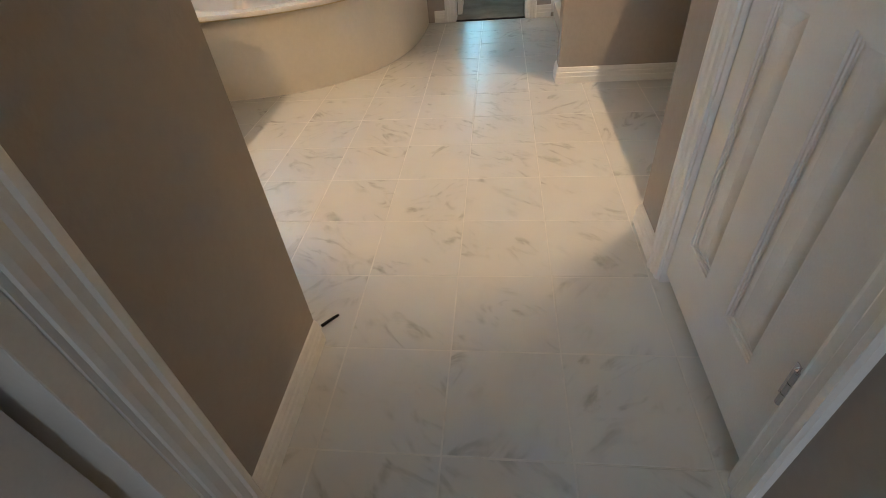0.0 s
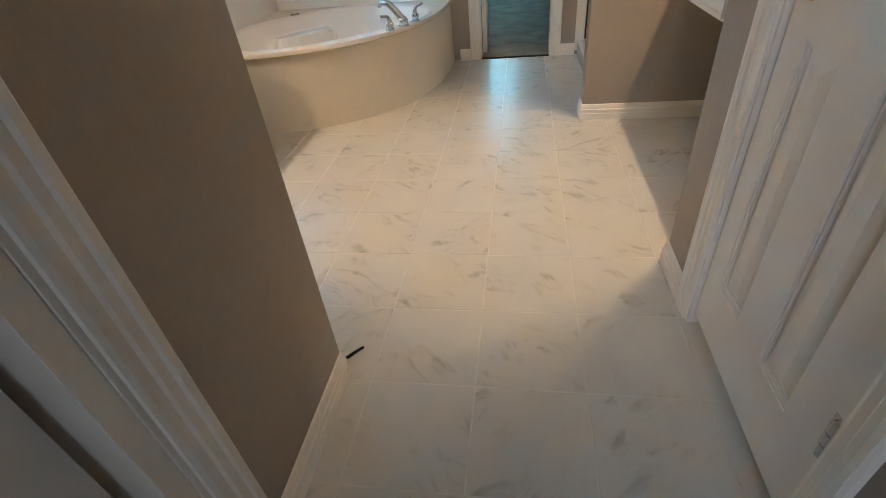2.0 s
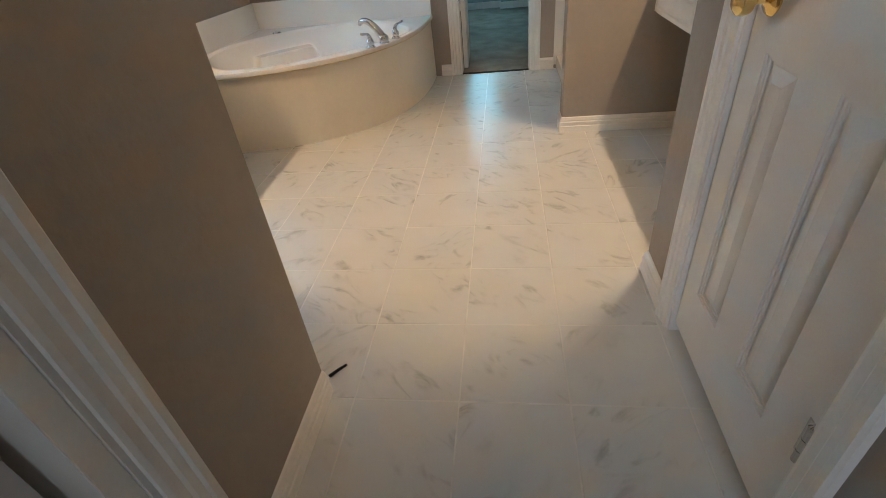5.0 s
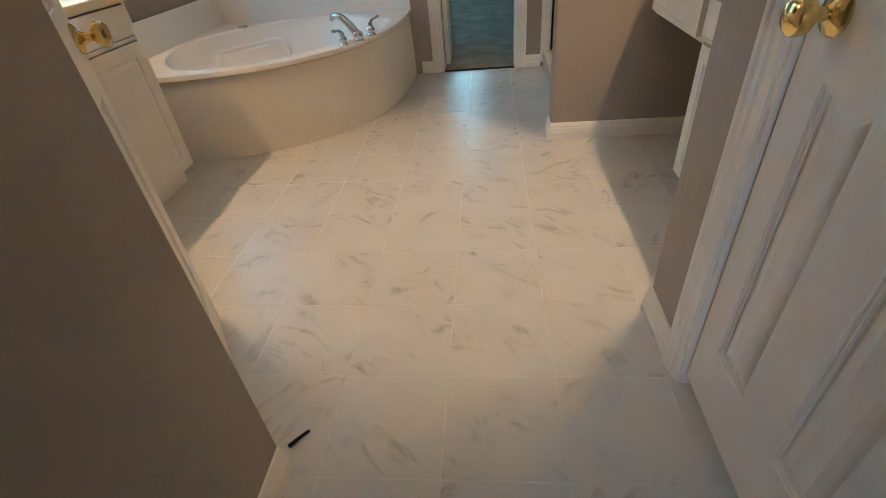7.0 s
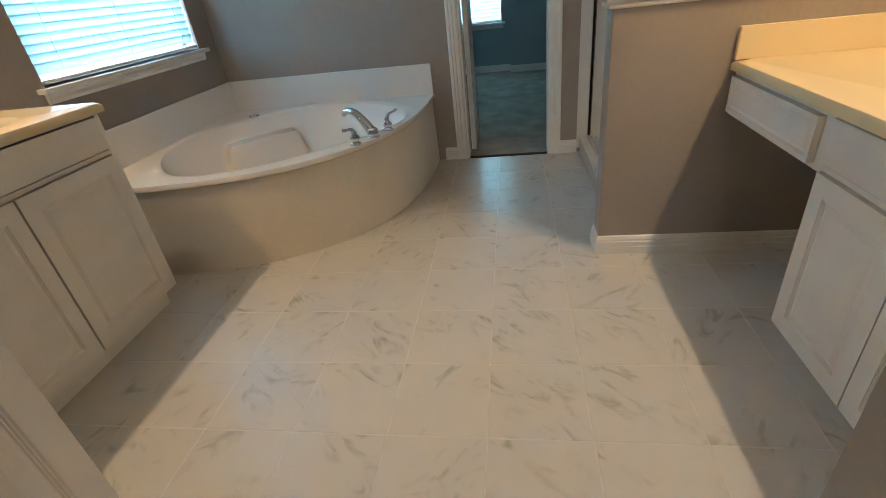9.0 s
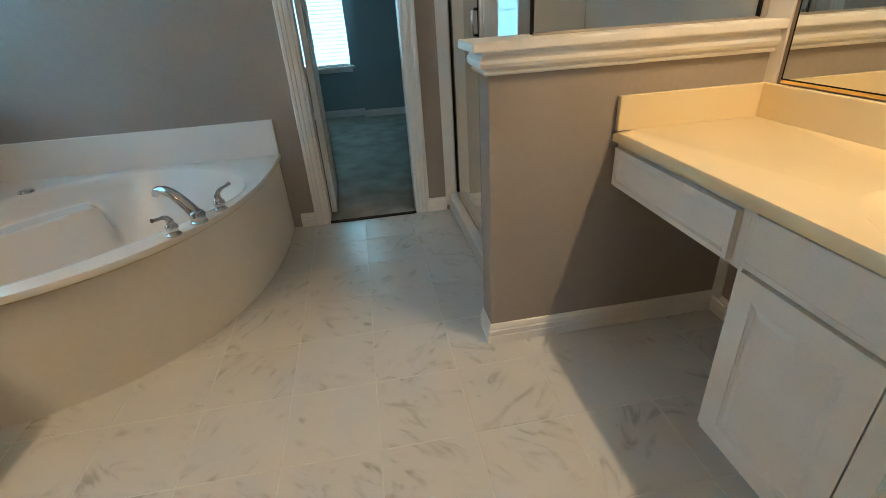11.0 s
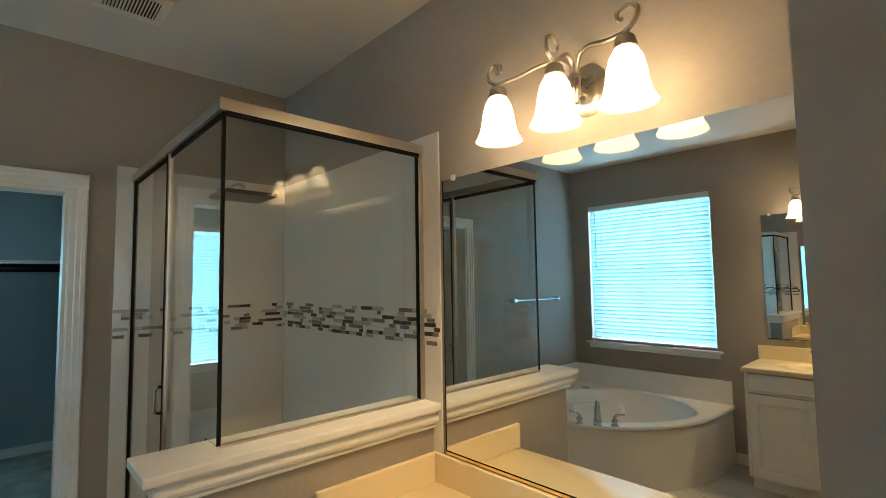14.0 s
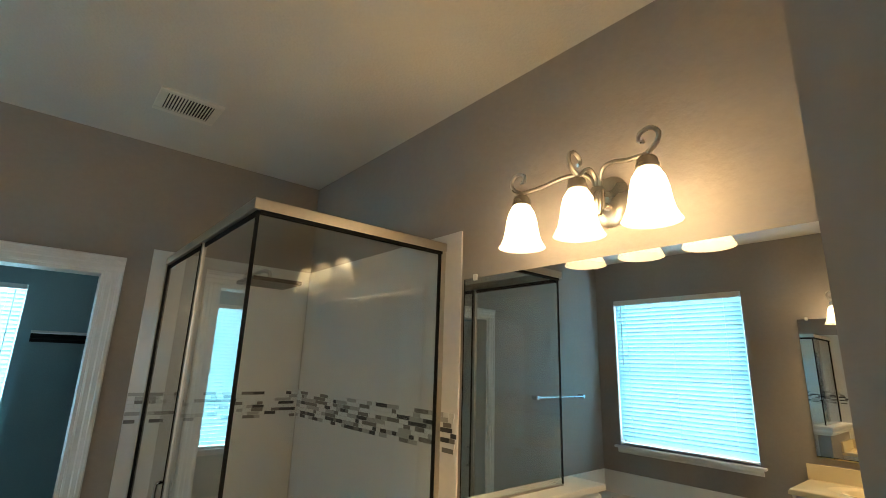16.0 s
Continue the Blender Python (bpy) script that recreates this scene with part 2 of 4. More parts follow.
def moulding(profile, a, b, out, up=(0, 0, 1)):
    """A straight run of a moulding: profile points (out, up) swept from a to b."""
    bm = bmesh.new()
    a, b, out, up = Vector(a), Vector(b), Vector(out), Vector(up)
    ra, rb = [[bm.verts.new(p + out * u + up * v) for u, v in profile] for p in (a, b)]
    k = len(profile)
    for i in range(k):
        bm.faces.new((ra[i], ra[(i + 1) % k], rb[(i + 1) % k], rb[i]))
    bm.faces.new(ra)
    bm.faces.new(list(reversed(rb)))
    return bm


def moulding_round(profile, corners, outs, z):
    """A moulding that turns mitred corners: plan points and the outward normal of each run."""
    bm = bmesh.new()
    rings = []
    for i, p in enumerate(corners):
        o = Vector(outs[0]) if i == 0 else Vector(outs[-1]) if i == len(corners) - 1 else Vector(outs[i - 1]) + Vector(outs[i])
        rings.append([bm.verts.new((p[0] + o.x * u, p[1] + o.y * u, z + v)) for u, v in profile])
    k = len(profile)
    for ra, rb in zip(rings, rings[1:]):
        for i in range(k):
            bm.faces.new((ra[i], ra[(i + 1) % k], rb[(i + 1) % k], rb[i]))
    bm.faces.new(rings[0])
    bm.faces.new(list(reversed(rings[-1])))
    return bm


def panelled(w, h, t, panels, groove=0.015, deep=0.011, bevel=2.9):
    """A door or drawer front: x 0 to w, z 0 to h, its face at y=0, with raised panels (x0, x1, z0, z1) sunk into both faces."""
    bm = bmesh.new()
    for y, s in ((0.0, 1), (t, -1)):
        xs = sorted({0, w, *[p[0] for p in panels], *[p[1] for p in panels]})
        zs = sorted({0, h, *[p[2] for p in panels], *[p[3] for p in panels]})
        for xa, xb in zip(xs, xs[1:]):
            for za, zb in zip(zs, zs[1:]):
                cx, cz = (xa + xb) / 2, (za + zb) / 2
                if not any(p[0] < cx < p[1] and p[2] < cz < p[3] for p in panels):
                    bm.faces.new([bm.verts.new(c) for c in ((xa, y, za), (xb, y, za), (xb, y, zb), (xa, y, zb))])
        for p in panels:
            rings = []
            for inset, d in ((0, 0), (groove * 0.12, deep * 0.38), (groove * 0.42, deep * 0.42), (groove * 0.50, deep * 0.70), (groove * 0.78, deep * 0.74), (groove * 0.86, deep), (groove * 1.15, deep), (groove * bevel, deep * 0.2)):
                rings.append([bm.verts.new((x, y + s * d, z)) for x, z in ((p[0] + inset, p[2] + inset), (p[1] - inset, p[2] + inset), (p[1] - inset, p[3] - inset), (p[0] + inset, p[3] - inset))])
            for a, b in zip(rings, rings[1:]):
                for i in range(4):
                    bm.faces.new((a[i], a[(i + 1) % 4], b[(i + 1) % 4], b[i]))
            bm.faces.new(rings[-1])
    for q in (((0, 0, 0), (w, 0, 0), (w, t, 0), (0, t, 0)), ((0, 0, h), (w, 0, h), (w, t, h), (0, t, h)), ((0, 0, 0), (0, t, 0), (0, t, h), (0, 0, h)), ((w, 0, 0), (w, t, 0), (w, t, h), (w, 0, h))):
        bm.faces.new([bm.verts.new(c) for c in q])
    bmesh.ops.remove_doubles(bm, verts=bm.verts, dist=0.0002)
    return bm


# ---- structure ----
HR, HL, YS, YL = 0.49, -0.512, 1.532, 0.982  # hall walls, ends of the right and left hall walls
bm = box(-2.19, 1.42, -1.5, 4.258, -0.1, -0.0008)
floor = structure("floor", bm, GROUT, "white marble-look ceramic tile floor")
structure("closet_carpet", box(-2.1, 1.6, 4.258, 7.9, -0.1, 0.004), CARPET, "grey-brown cut-pile carpet in the closet room")
structure("ceiling", box(-2.19, 1.42, -1.5, 4.40, CEIL, CEIL + 0.1), CEILING, "flat textured off-white ceiling")
structure("closet_ceiling", box(-2.1, 1.6, 4.40, 7.9, CEIL, CEIL + 0.1), CEILING, "flat white ceiling of the closet room")


def wall_x(bm, x0, x1, y0, y1, openings=(), z1=CEIL):
    """A wall along y between x0 and x1 with openings (ya, yb, za, zb)."""
    y = y0
    for ya, yb, za, zb in sorted(openings):
        add_box(bm, x0, x1, y, ya, 0, z1)
        if za > 0:
            add_box(bm, x0, x1, ya, yb, 0, za)
        add_box(bm, x0, x1, ya, yb, zb, z1)
        y = yb
    add_box(bm, x0, x1, y, y1, 0, z1)
    return bm


def wall_y(bm, y0, y1, x0, x1, openings=(), z1=CEIL):
    x = x0
    for xa, xb, za, zb in sorted(openings):
        add_box(bm, x, xa, y0, y1, 0, z1)
        if za > 0:
            add_box(bm, xa, xb, y0, y1, 0, za)
        add_box(bm, xa, xb, y0, y1, zb, z1)
        x = xb
    add_box(bm, x, x1, y0, y1, 0, z1)
    return bm


RD = (0.646, 1.250, 0, 2.035)      # closed door in the hall's right wall
LD = (-0.34, 0.467, 0, 2.035)      # closed door in the hall's left wall
WD = (-1.30, -0.62, 0, 2.035)      # door of the small room beside the hall
CD = (-0.360, 0.218, 0, 2.03)      # closet doorway
structure("wall_west", wall_x(bmesh.new(), XW - 0.14, XW, -1.5, YB, [WIN]), WALL, "taupe painted wall with the blind-covered window")
structure("wall_east", wall_x(bmesh.new(), XM, XM + 0.12, -1.5, YB), WALL, "taupe painted wall behind the long vanity")
structure("wall_north", wall_y(bmesh.new(), YB, YB + 0.12, XW - 0.14, XM + 0.12, [CD]), WALL, "taupe painted wall with the closet doorway")
structure("wall_hall_east", wall_x(bmesh.new(), HR, HR + 0.11, -1.4, YS, [RD]), WALL, "taupe painted hall wall with a closed door")
structure("wall_hall_west", wall_x(bmesh.new(), HL - 0.11, HL, -1.4, YL, [LD]), WALL, "taupe painted hall wall ending at an outside corner")
structure("wall_stub", box(HR + 0.11, XM, YS - 0.11, YS, 0, CEIL), WALL, "taupe painted end wall of the vanity alcove")
structure("wall_small_room", wall_y(bmesh.new(), YL - 0.11, YL, XW, HL - 0.11, [WD]), WALL, "taupe painted wall with a doorway beside the sink")
# doorway and bedroom are unseen, added to let the assumed daylight into the hall
structure("wall_south", wall_y(bmesh.new(), -1.5, -1.4, XW - 0.14, XM + 0.12, [(-0.45, 0.43, 0, 2.04)]), WALL, "taupe painted wall behind the camera with an assumed, unseen doorway")
structure("unseen_bedroom_floor", box(-2.1, 1.6, -4.5, -1.5, -0.1, 0.004), CARPET, "grey-brown carpet of the assumed, unseen bedroom")
structure("unseen_bedroom_ceiling", box(-2.1, 1.6, -4.6, -1.5, CEIL, CEIL + 0.1), CEILING, "flat ceiling of the assumed, unseen bedroom")
structure("unseen_bedroom_wall_south", wall_y(bmesh.new(), -4.6, -4.5, -2.1, 1.6, [(-1.23, 0.33, 0.82, 2.18)]), WALL, "taupe wall of the assumed, unseen bedroom, open for its added light")
structure("unseen_bedroom_wall_west", box(-2.1, -2.0, -4.5, -1.5, 0, CEIL), WALL, "taupe wall of the assumed, unseen bedroom")
structure("unseen_bedroom_wall_east", box(1.5, 1.6, -4.5, -1.5, 0, CEIL), WALL, "taupe wall of the assumed, unseen bedroom")
structure("closet_wall_north", wall_y(bmesh.new(), 7.60, 7.72, -2.1, 1.6, [CWIN]), TEAL, "closet room wall with a window, daylight's blue-green in its colour")
structure("closet_wall_bay", box(-0.035, 1.5, 7.47, 7.60, 0, CEIL), TEAL, "wall behind the hanging shelf, daylight's blue-green in its colour")
structure("closet_wall_west", box(-2.1, -2.0, 4.378, 7.60, 0, CEIL), TEAL, "closet wall with daylight's blue-green in its colour")
structure("closet_wall_east", box(1.5, 1.6, 4.378, 7.60, 0, CEIL), TEAL, "closet wall with daylight's blue-green in its colour")
structure("closet_wall_south", wall_y(bmesh.new(), 4.378, 4.39, -2.0, 1.5, [CD]), TEAL, "closet wall round the doorway, daylight's blue-green in its colour")

# pony wall between vanity and shower
PX, PY0, PY1 = 0.331, 2.868, 2.985
structure("pony_wall", box(PX, XM, PY0, PY1, 0, 1.030, 0.004), WALL, "taupe half-height wall between vanity and shower")

# outside
structure("ground", box(-60, 60, -60, 80, -0.35, -0.30), GRASS, "lawn outside the windows")


# ---- trim ----
CASE = [(0, 0), (0.008, 0.001), (0.011, 0.010), (0.011, 0.028), (0.015, 0.034), (0.015, 0.050), (0.020, 0.055), (0.020, 0.068), (0.014, 0.074), (0, 0.074)]
BASE = [(0, 0), (0.014, 0), (0.014, 0.034), (0.011, 0.038), (0.013, 0.043), (0.013, 0.058), (0.009, 0.063), (0.010, 0.070), (0.005, 0.084), (0, 0.088)]


def casing(origin, along, out, width, height, label="white moulded door casing"):
    """Two legs and a head round an opening; along runs from the first jamb to the second, out is the wall's normal."""
    o, al, out = Vector(origin), Vector(along), Vector(out)
    up = Vector((0, 0, 1))
    h = up * (height + 0.0)
    structure("trim", moulding(CASE, o, o + h, out, -al), TRIM, label)
    structure("trim", moulding(CASE, o + al * width, o + al * width + h, out, al), TRIM, label)
    structure("trim", moulding(CASE, o + h - al * 0.074, o + h + al * (width + 0.074), out, up), TRIM, label)


def jambs(x0, x1, y0, y1, height, along_x):
    """The lining of an opening, 15 mm boards."""
    bm = bmesh.new()
    if along_x:
        add_box(bm, x0 - 0.002, x0 + 0.014, y0, y1, 0, height)
        add_box(bm, x1 - 0.014, x1 + 0.002, y0, y1, 0, height)
        add_box(bm, x0 + 0.014, x1 - 0.014, y0, y1, height - 0.016, height)
    else:
        add_box(bm, x0, x1, y0 - 0.002, y0 + 0.010, 0, height)
        add_box(bm, x0, x1, y1 - 0.010, y1 + 0.002, 0, height)
        add_box(bm, x0, x1, y0 + 0.010, y1 - 0.010, height - 0.012, height)
    structure("trim", bm, TRIM, "white painted door jamb")


casing((HR, RD[0], 0), (0, 1, 0), (-1, 0, 0), RD[1] - RD[0], 2.035)
jambs(HR - 0.001, HR + 0.111, RD[0], RD[1], 2.035, False)
casing((HL, LD[0], 0), (0, 1, 0), (1, 0, 0), LD[1] - LD[0], 2.035)
jambs(HL - 0.111, HL + 0.001, LD[0], LD[1], 2.035, False)
casing((WD[0], YL, 0), (1, 0, 0), (0, 1, 0), WD[1] - WD[0], 2.035)
jambs(WD[0], WD[1], YL - 0.111, YL + 0.001, 2.035, True)
casing((CD[0], YB, 0), (1, 0, 0), (0, -1, 0), CD[1] - CD[0], 2.03)
jambs(CD[0], CD[1], YB - 0.001, YB + 0.133, 2.03, True)


def baseboard(a, b, out):
    structure("baseboard", moulding(BASE, (*a, 0), (*b, 0), (*out, 0)), TRIM, "white ridged wooden baseboard")


baseboard((HR, -1.4), (HR, RD[0] - 0.075), (-1, 0))
structure("baseboard", moulding_round(BASE, ((HR, RD[1] + 0.075), (HR, YS), (HR + 0.27, YS)), ((-1, 0), (0, 1)), 0), TRIM, "white ridged wooden baseboard")
baseboard((HL, LD[1] + 0.075), (HL, YL + 0.002), (1, 0))
baseboard((HL, -1.4), (HL, LD[0] - 0.075), (1, 0))
structure("baseboard", moulding_round(BASE, ((XM - 0.002, PY0), (PX, PY0), (PX, PY1)), ((0, -1), (-1, 0)), 0), TRIM, "white ridged wooden baseboard")
baseboard((XM, 2.30), (XM, PY0 - 0.014), (-1, 0))
baseboard((-0.52, YB), (CD[0] - 0.075, YB), (0, -1))
baseboard((CD[1] + 0.075, YB), (0.405, YB), (0, -1))
baseboard((XW, 2.60), (XW, 2.76), (1, 0))
baseboard((-2.0, 7.60), (-0.035, 7.60), (0, -1))
baseboard((-0.035, 7.47), (1.5, 7.47), (0, -1))
baseboard((-0.035, 7.47), (-0.035, 7.60), (-1, 0))
structure("threshold", box(CD[0] + 0.014, CD[1] - 0.014, YB - 0.012, YB + 0.02, 0.0, 0.007, 0.002), STRIP_DUCTSHADE, "thin dark metal carpet strip")

# pony wall cap and its moulding
CAP = [(0, 0), (0.012, 0), (0.017, 0.004), (0.018, 0.010), (0.014, 0.015), (0.019, 0.018), (0.027, 0.024), (0.031, 0.034), (0.030, 0.044), (0.024, 0.052), (0.022, 0.056), (0.022, 0.068), (0, 0.068)]
structure("pony_wall_cap", box(PX - 0.055, XM, PY0 - 0.045, PY1 + 0.045, 1.066, 1.093, 0.005), TRIM, "white painted board capping the half wall")
structure("trim", moulding_round(CAP, ((XM - 0.002, PY0), (PX, PY0), (PX, PY1 + 0.03)), ((0, -1), (-1, 0)), 0.998), TRIM, "white cove moulding under the cap")
structure("pony_wall_top", box(PX, XM, PY0, PY1, 1.030, 1.066), TRIM, "white packing under the cap board")

# ---- doors ----
KNOB = [(0.0, 0.0), (0.031, 0.0), (0.033, 0.004), (0.028, 0.010), (0.016, 0.014), (0.0105, 0.020), (0.0105, 0.032), (0.016, 0.036), (0.0255, 0.042), (0.0285, 0.052), (0.0265, 0.062), (0.018, 0.069), (0.0, 0.071)]


def door(name, label, m, w, h, panels, knob=None, hinges=()):
    """A door leaf hung at m: local x along its width, its face at y=0 looking to -y."""
    d = tagged(new(name), label, "door")
    d.matrix_basis = m
    leaf = part("leaf", panelled(w, h, 0.035, panels), DOORW, d)
    if knob:
        for s in (1, -1):
            mm = Matrix.Translation((knob[0], 0 if s > 0 else 0.035, knob[1])) @ Matrix.Rotation(radians(90 * s), 4, "X")
            part("knob", lathe(KNOB, 28, mm), BRASS, leaf, "polished brass round door knob", True)
    for hx, hz in hinges:
        bm = bmesh.new()
        for k in range(3):
            lathe([(0, 0), (0.0085, 0), (0.0085, 0.028), (0, 0.028)], 14, Matrix.Translation((hx + 0.002, -0.009, hz + k * 0.0295)), bm)
        lathe([(0, 0), (0.009, 0), (0.009, 0.004), (0.004, 0.008), (0, 0.008)], 14, Matrix.Translation((hx + 0.002, -0.009, hz + 0.088)), bm)
        add_box(bm, hx - 0.022, hx + 0.004, -0.002, 0.001, hz, hz + 0.086)
        part("hinge", bm, CHROME, leaf, "dull silver butt hinge", True)
    return d


def six(w):
    cols = ((0.142 * w, 0.364 * w), (0.576 * w, 0.806 * w))
    return [(a, b, z0, z1) for a, b in cols for z0, z1 in ((0.176, 0.780), (0.960, 1.585), (1.685, 1.905))]


door("door_1", "closed white six-panel door with brass knob in the hall", pose(HR + 0.012, 1.2355, 0.040, 0, 0, -90), 0.574, 1.976, six(0.566), (0.056, 0.872), ((0.574, 0.231), (0.574, 0.95), (0.574, 1.72)))
door("door_2", "closed white panel door set back in its frame", pose(HL - 0.060, LD[0] + 0.012, 0.018, 0, 0, 90), LD[1] - LD[0] - 0.080, 2.0, six(LD[1] - LD[0] - 0.080), (0.07, 0.902))
structure("trim", box(HL - 0.111, HL - 0.003, LD[1] - 0.050, LD[1] - 0.010, 0, 2.023, 0.003), TRIM, "white painted door jamb")
door("door_3", "half-open white six-panel door with brass knob beside the small vanity", pose(-0.588, 1.003, 0.016, 0, 0, 125.0), 0.605, 2.0, six(0.605), (0.545, 0.893), ((0.0, 0.95), (0.0, 1.72)))
door("door_4", "open white closet door turned against the closet wall", pose(CD[0] + 0.054, YB + 0.142, 0.016, 0, 0, 91.5), 0.545, 1.99, six(0.545))


# ---- windows and blinds ----
def window(name, m, w, h):
    """A window in its opening: local x along the wall, y into the room, origin at the opening's lower corner on the wall's face."""
    win = tagged(new(name), "white framed window behind closed slatted blinds", kind="structure")
    win.matrix_basis = m
    for x0, x1, z0, z1 in ((0, 0.04, 0, h), (w - 0.04, w, 0, h), (0.04, w - 0.04, 0, 0.04), (0.04, w - 0.04, h - 0.04, h), (0.04, w - 0.04, h / 2 - 0.02, h / 2 + 0.02)):
        part("window_frame", box(x0, x1, -0.135, -0.10, z0, z1, 0.003), TRIM, win)
    for z0, z1 in ((0.04, h / 2 - 0.02), (h / 2 + 0.02, h - 0.04)):
        pane = part("pane", box(0.04, w - 0.04, -0.122, -0.118, z0, z1), PANE, win)
        pane.visible_shadow = False
    bm = box(-0.045, w + 0.045, -0.10, 0.045, -0.022, 0.0, 0.005)
    part("window_sill", bm, TRIM, win, "white painted stool with apron")
    part("apron", moulding([(0, 0), (0.010, 0.002), (0.016, 0.016), (0.016, 0.03), (0.022, 0.048), (0, 0.048)], (-0.02, 0, -0.070), (w + 0.02, 0, -0.070), (0, 1, 0)), TRIM, win)
    return win


def blind(m, w, h, pitch, tilt, label):
    b = thing("window_blind", label, "blind", m)
    part("headrail", box(0.006, w - 0.006, -0.055, 0.008, h - 0.052, h - 0.002, 0.004), TRIM, b, "white valance")
    part("bottom_rail", box(0.012, w - 0.012, -0.045, 0.0, 0.012, 0.028, 0.004), TRIM, b)
    bm = bmesh.new()
    n, depth = 6, 0.050
    top = [bm.verts.new((x, (k / n - 0.5) * depth, 0.004 * (1 - (2 * k / n - 1) ** 2) + o)) for o in (0, -0.0022) for x in (0.012, w - 0.012) for k in range(n + 1)]
    q = n + 1
    for o in (0, 2 * q):
        for k in range(n):
            bm.faces.new((top[o + k], top[o + k + 1], top[o + q + k + 1], top[o + q + k]))
    for a in (0, q):
        for k in range(n):
            bm.faces.new((top[a + k], top[a + k + 1], top[2 * q + a + k + 1], top[2 * q + a + k]))
    for k in (0, n):
        bm.faces.new((top[k], top[q + k], top[3 * q + k], top[2 * q + k]))
    slat = mesh_of("slat", bm, SLAT)
    z, k = h - 0.075, 0
    while z > 0.045:
        s = new("slat", slat)
        s.parent = b
        s.matrix_basis = pose(0, -0.022, z, tilt + random.uniform(-1.2, 1.2), 0, random.uniform(-0.06, 0.06))
        z -= pitch
    for x in (0.14, w / 2, w - 0.14):
        part("ladder_cord", box(x - 0.0012, x + 0.0012, 0.003, 0.005, 0.03, h - 0.05), TRIM, b)
    part("tilt_wand", lathe([(0, 0), (0.004, 0.002), (0.0035, 0.60), (0, 0.602)], 8, Matrix.Translation((0.085, 0.014, h - 0.66))), surface("wand_plastic", (0.5, 0.52, 0.52), 0.3), b, "thin clear tilt wand")
    return b


wm = pose(XW, WIN[1], WIN[2], 0, 0, -90)
window("window_1", wm, WIN[1] - WIN[0], WIN[3] - WIN[2])
blind(wm @ pose(0, 0.0, 0.0), WIN[1] - WIN[0], WIN[3] - WIN[2], 0.0385, 74, "white two-inch slatted blind, closed and backlit over the tub")
cm = pose(CWIN[1], 7.60, CWIN[2], 0, 0, 180)
window("window_2", cm, CWIN[1] - CWIN[0], CWIN[3] - CWIN[2])
blind(cm, CWIN[1] - CWIN[0], CWIN[3] - CWIN[2], 0.0415, 58, "white slatted blind, backlit in the closet room")

# ---- closet room ----
shelf = thing("closet_shelf", "long closet shelf with a hanging rod under it", "shelf", pose(0, 7.47, 1.768))
part("board", box(-0.035, 1.5, -0.32, 0, 0.03, 0.05, 0.003), TRIM, shelf)
part("rod", tube([Vector((-0.03, -0.26, -0.01)), Vector((1.5, -0.26, -0.01))], 0.016), DARK, shelf, "dark metal hanging rod")
part("cleat", box(-0.035, 1.5, -0.018, 0, -0.05, 0.03), DARK, shelf)

# ---- corner bathtub ----
TA, TB, TN, TX, TY = 1.487, 1.508, 2.78, XW, YB


def tub_inside(x, y, s=1.0):
    return x > TX + 0.002 and y < TY - 0.002 and (max(0, x - TX) / (TA * s)) ** TN + (max(0, TY - y) / (TB * s)) ** TN < 1


def tub_edge(c, ang, s=1.0):
    lo, hi = 0.0, 3.0
    d = Vector((math.cos(ang), math.sin(ang)))
    for _ in range(40):
        mid = (lo + hi) / 2
        p = c + d * mid
        lo, hi = (mid, hi) if tub_inside(p.x, p.y, s) else (lo, mid)
    return c + d * lo


def basin_edge(ang, a=0.70, front=0.435, back=0.665, n=2.35):
    # long axis along the diagonal of the corner
    t = ang - radians(43)
    b = back if math.sin(t) > 0 else front
    r = (abs(math.cos(t) / a) ** n + abs(math.sin(t) / b) ** n) ** (-1 / n)
    return r


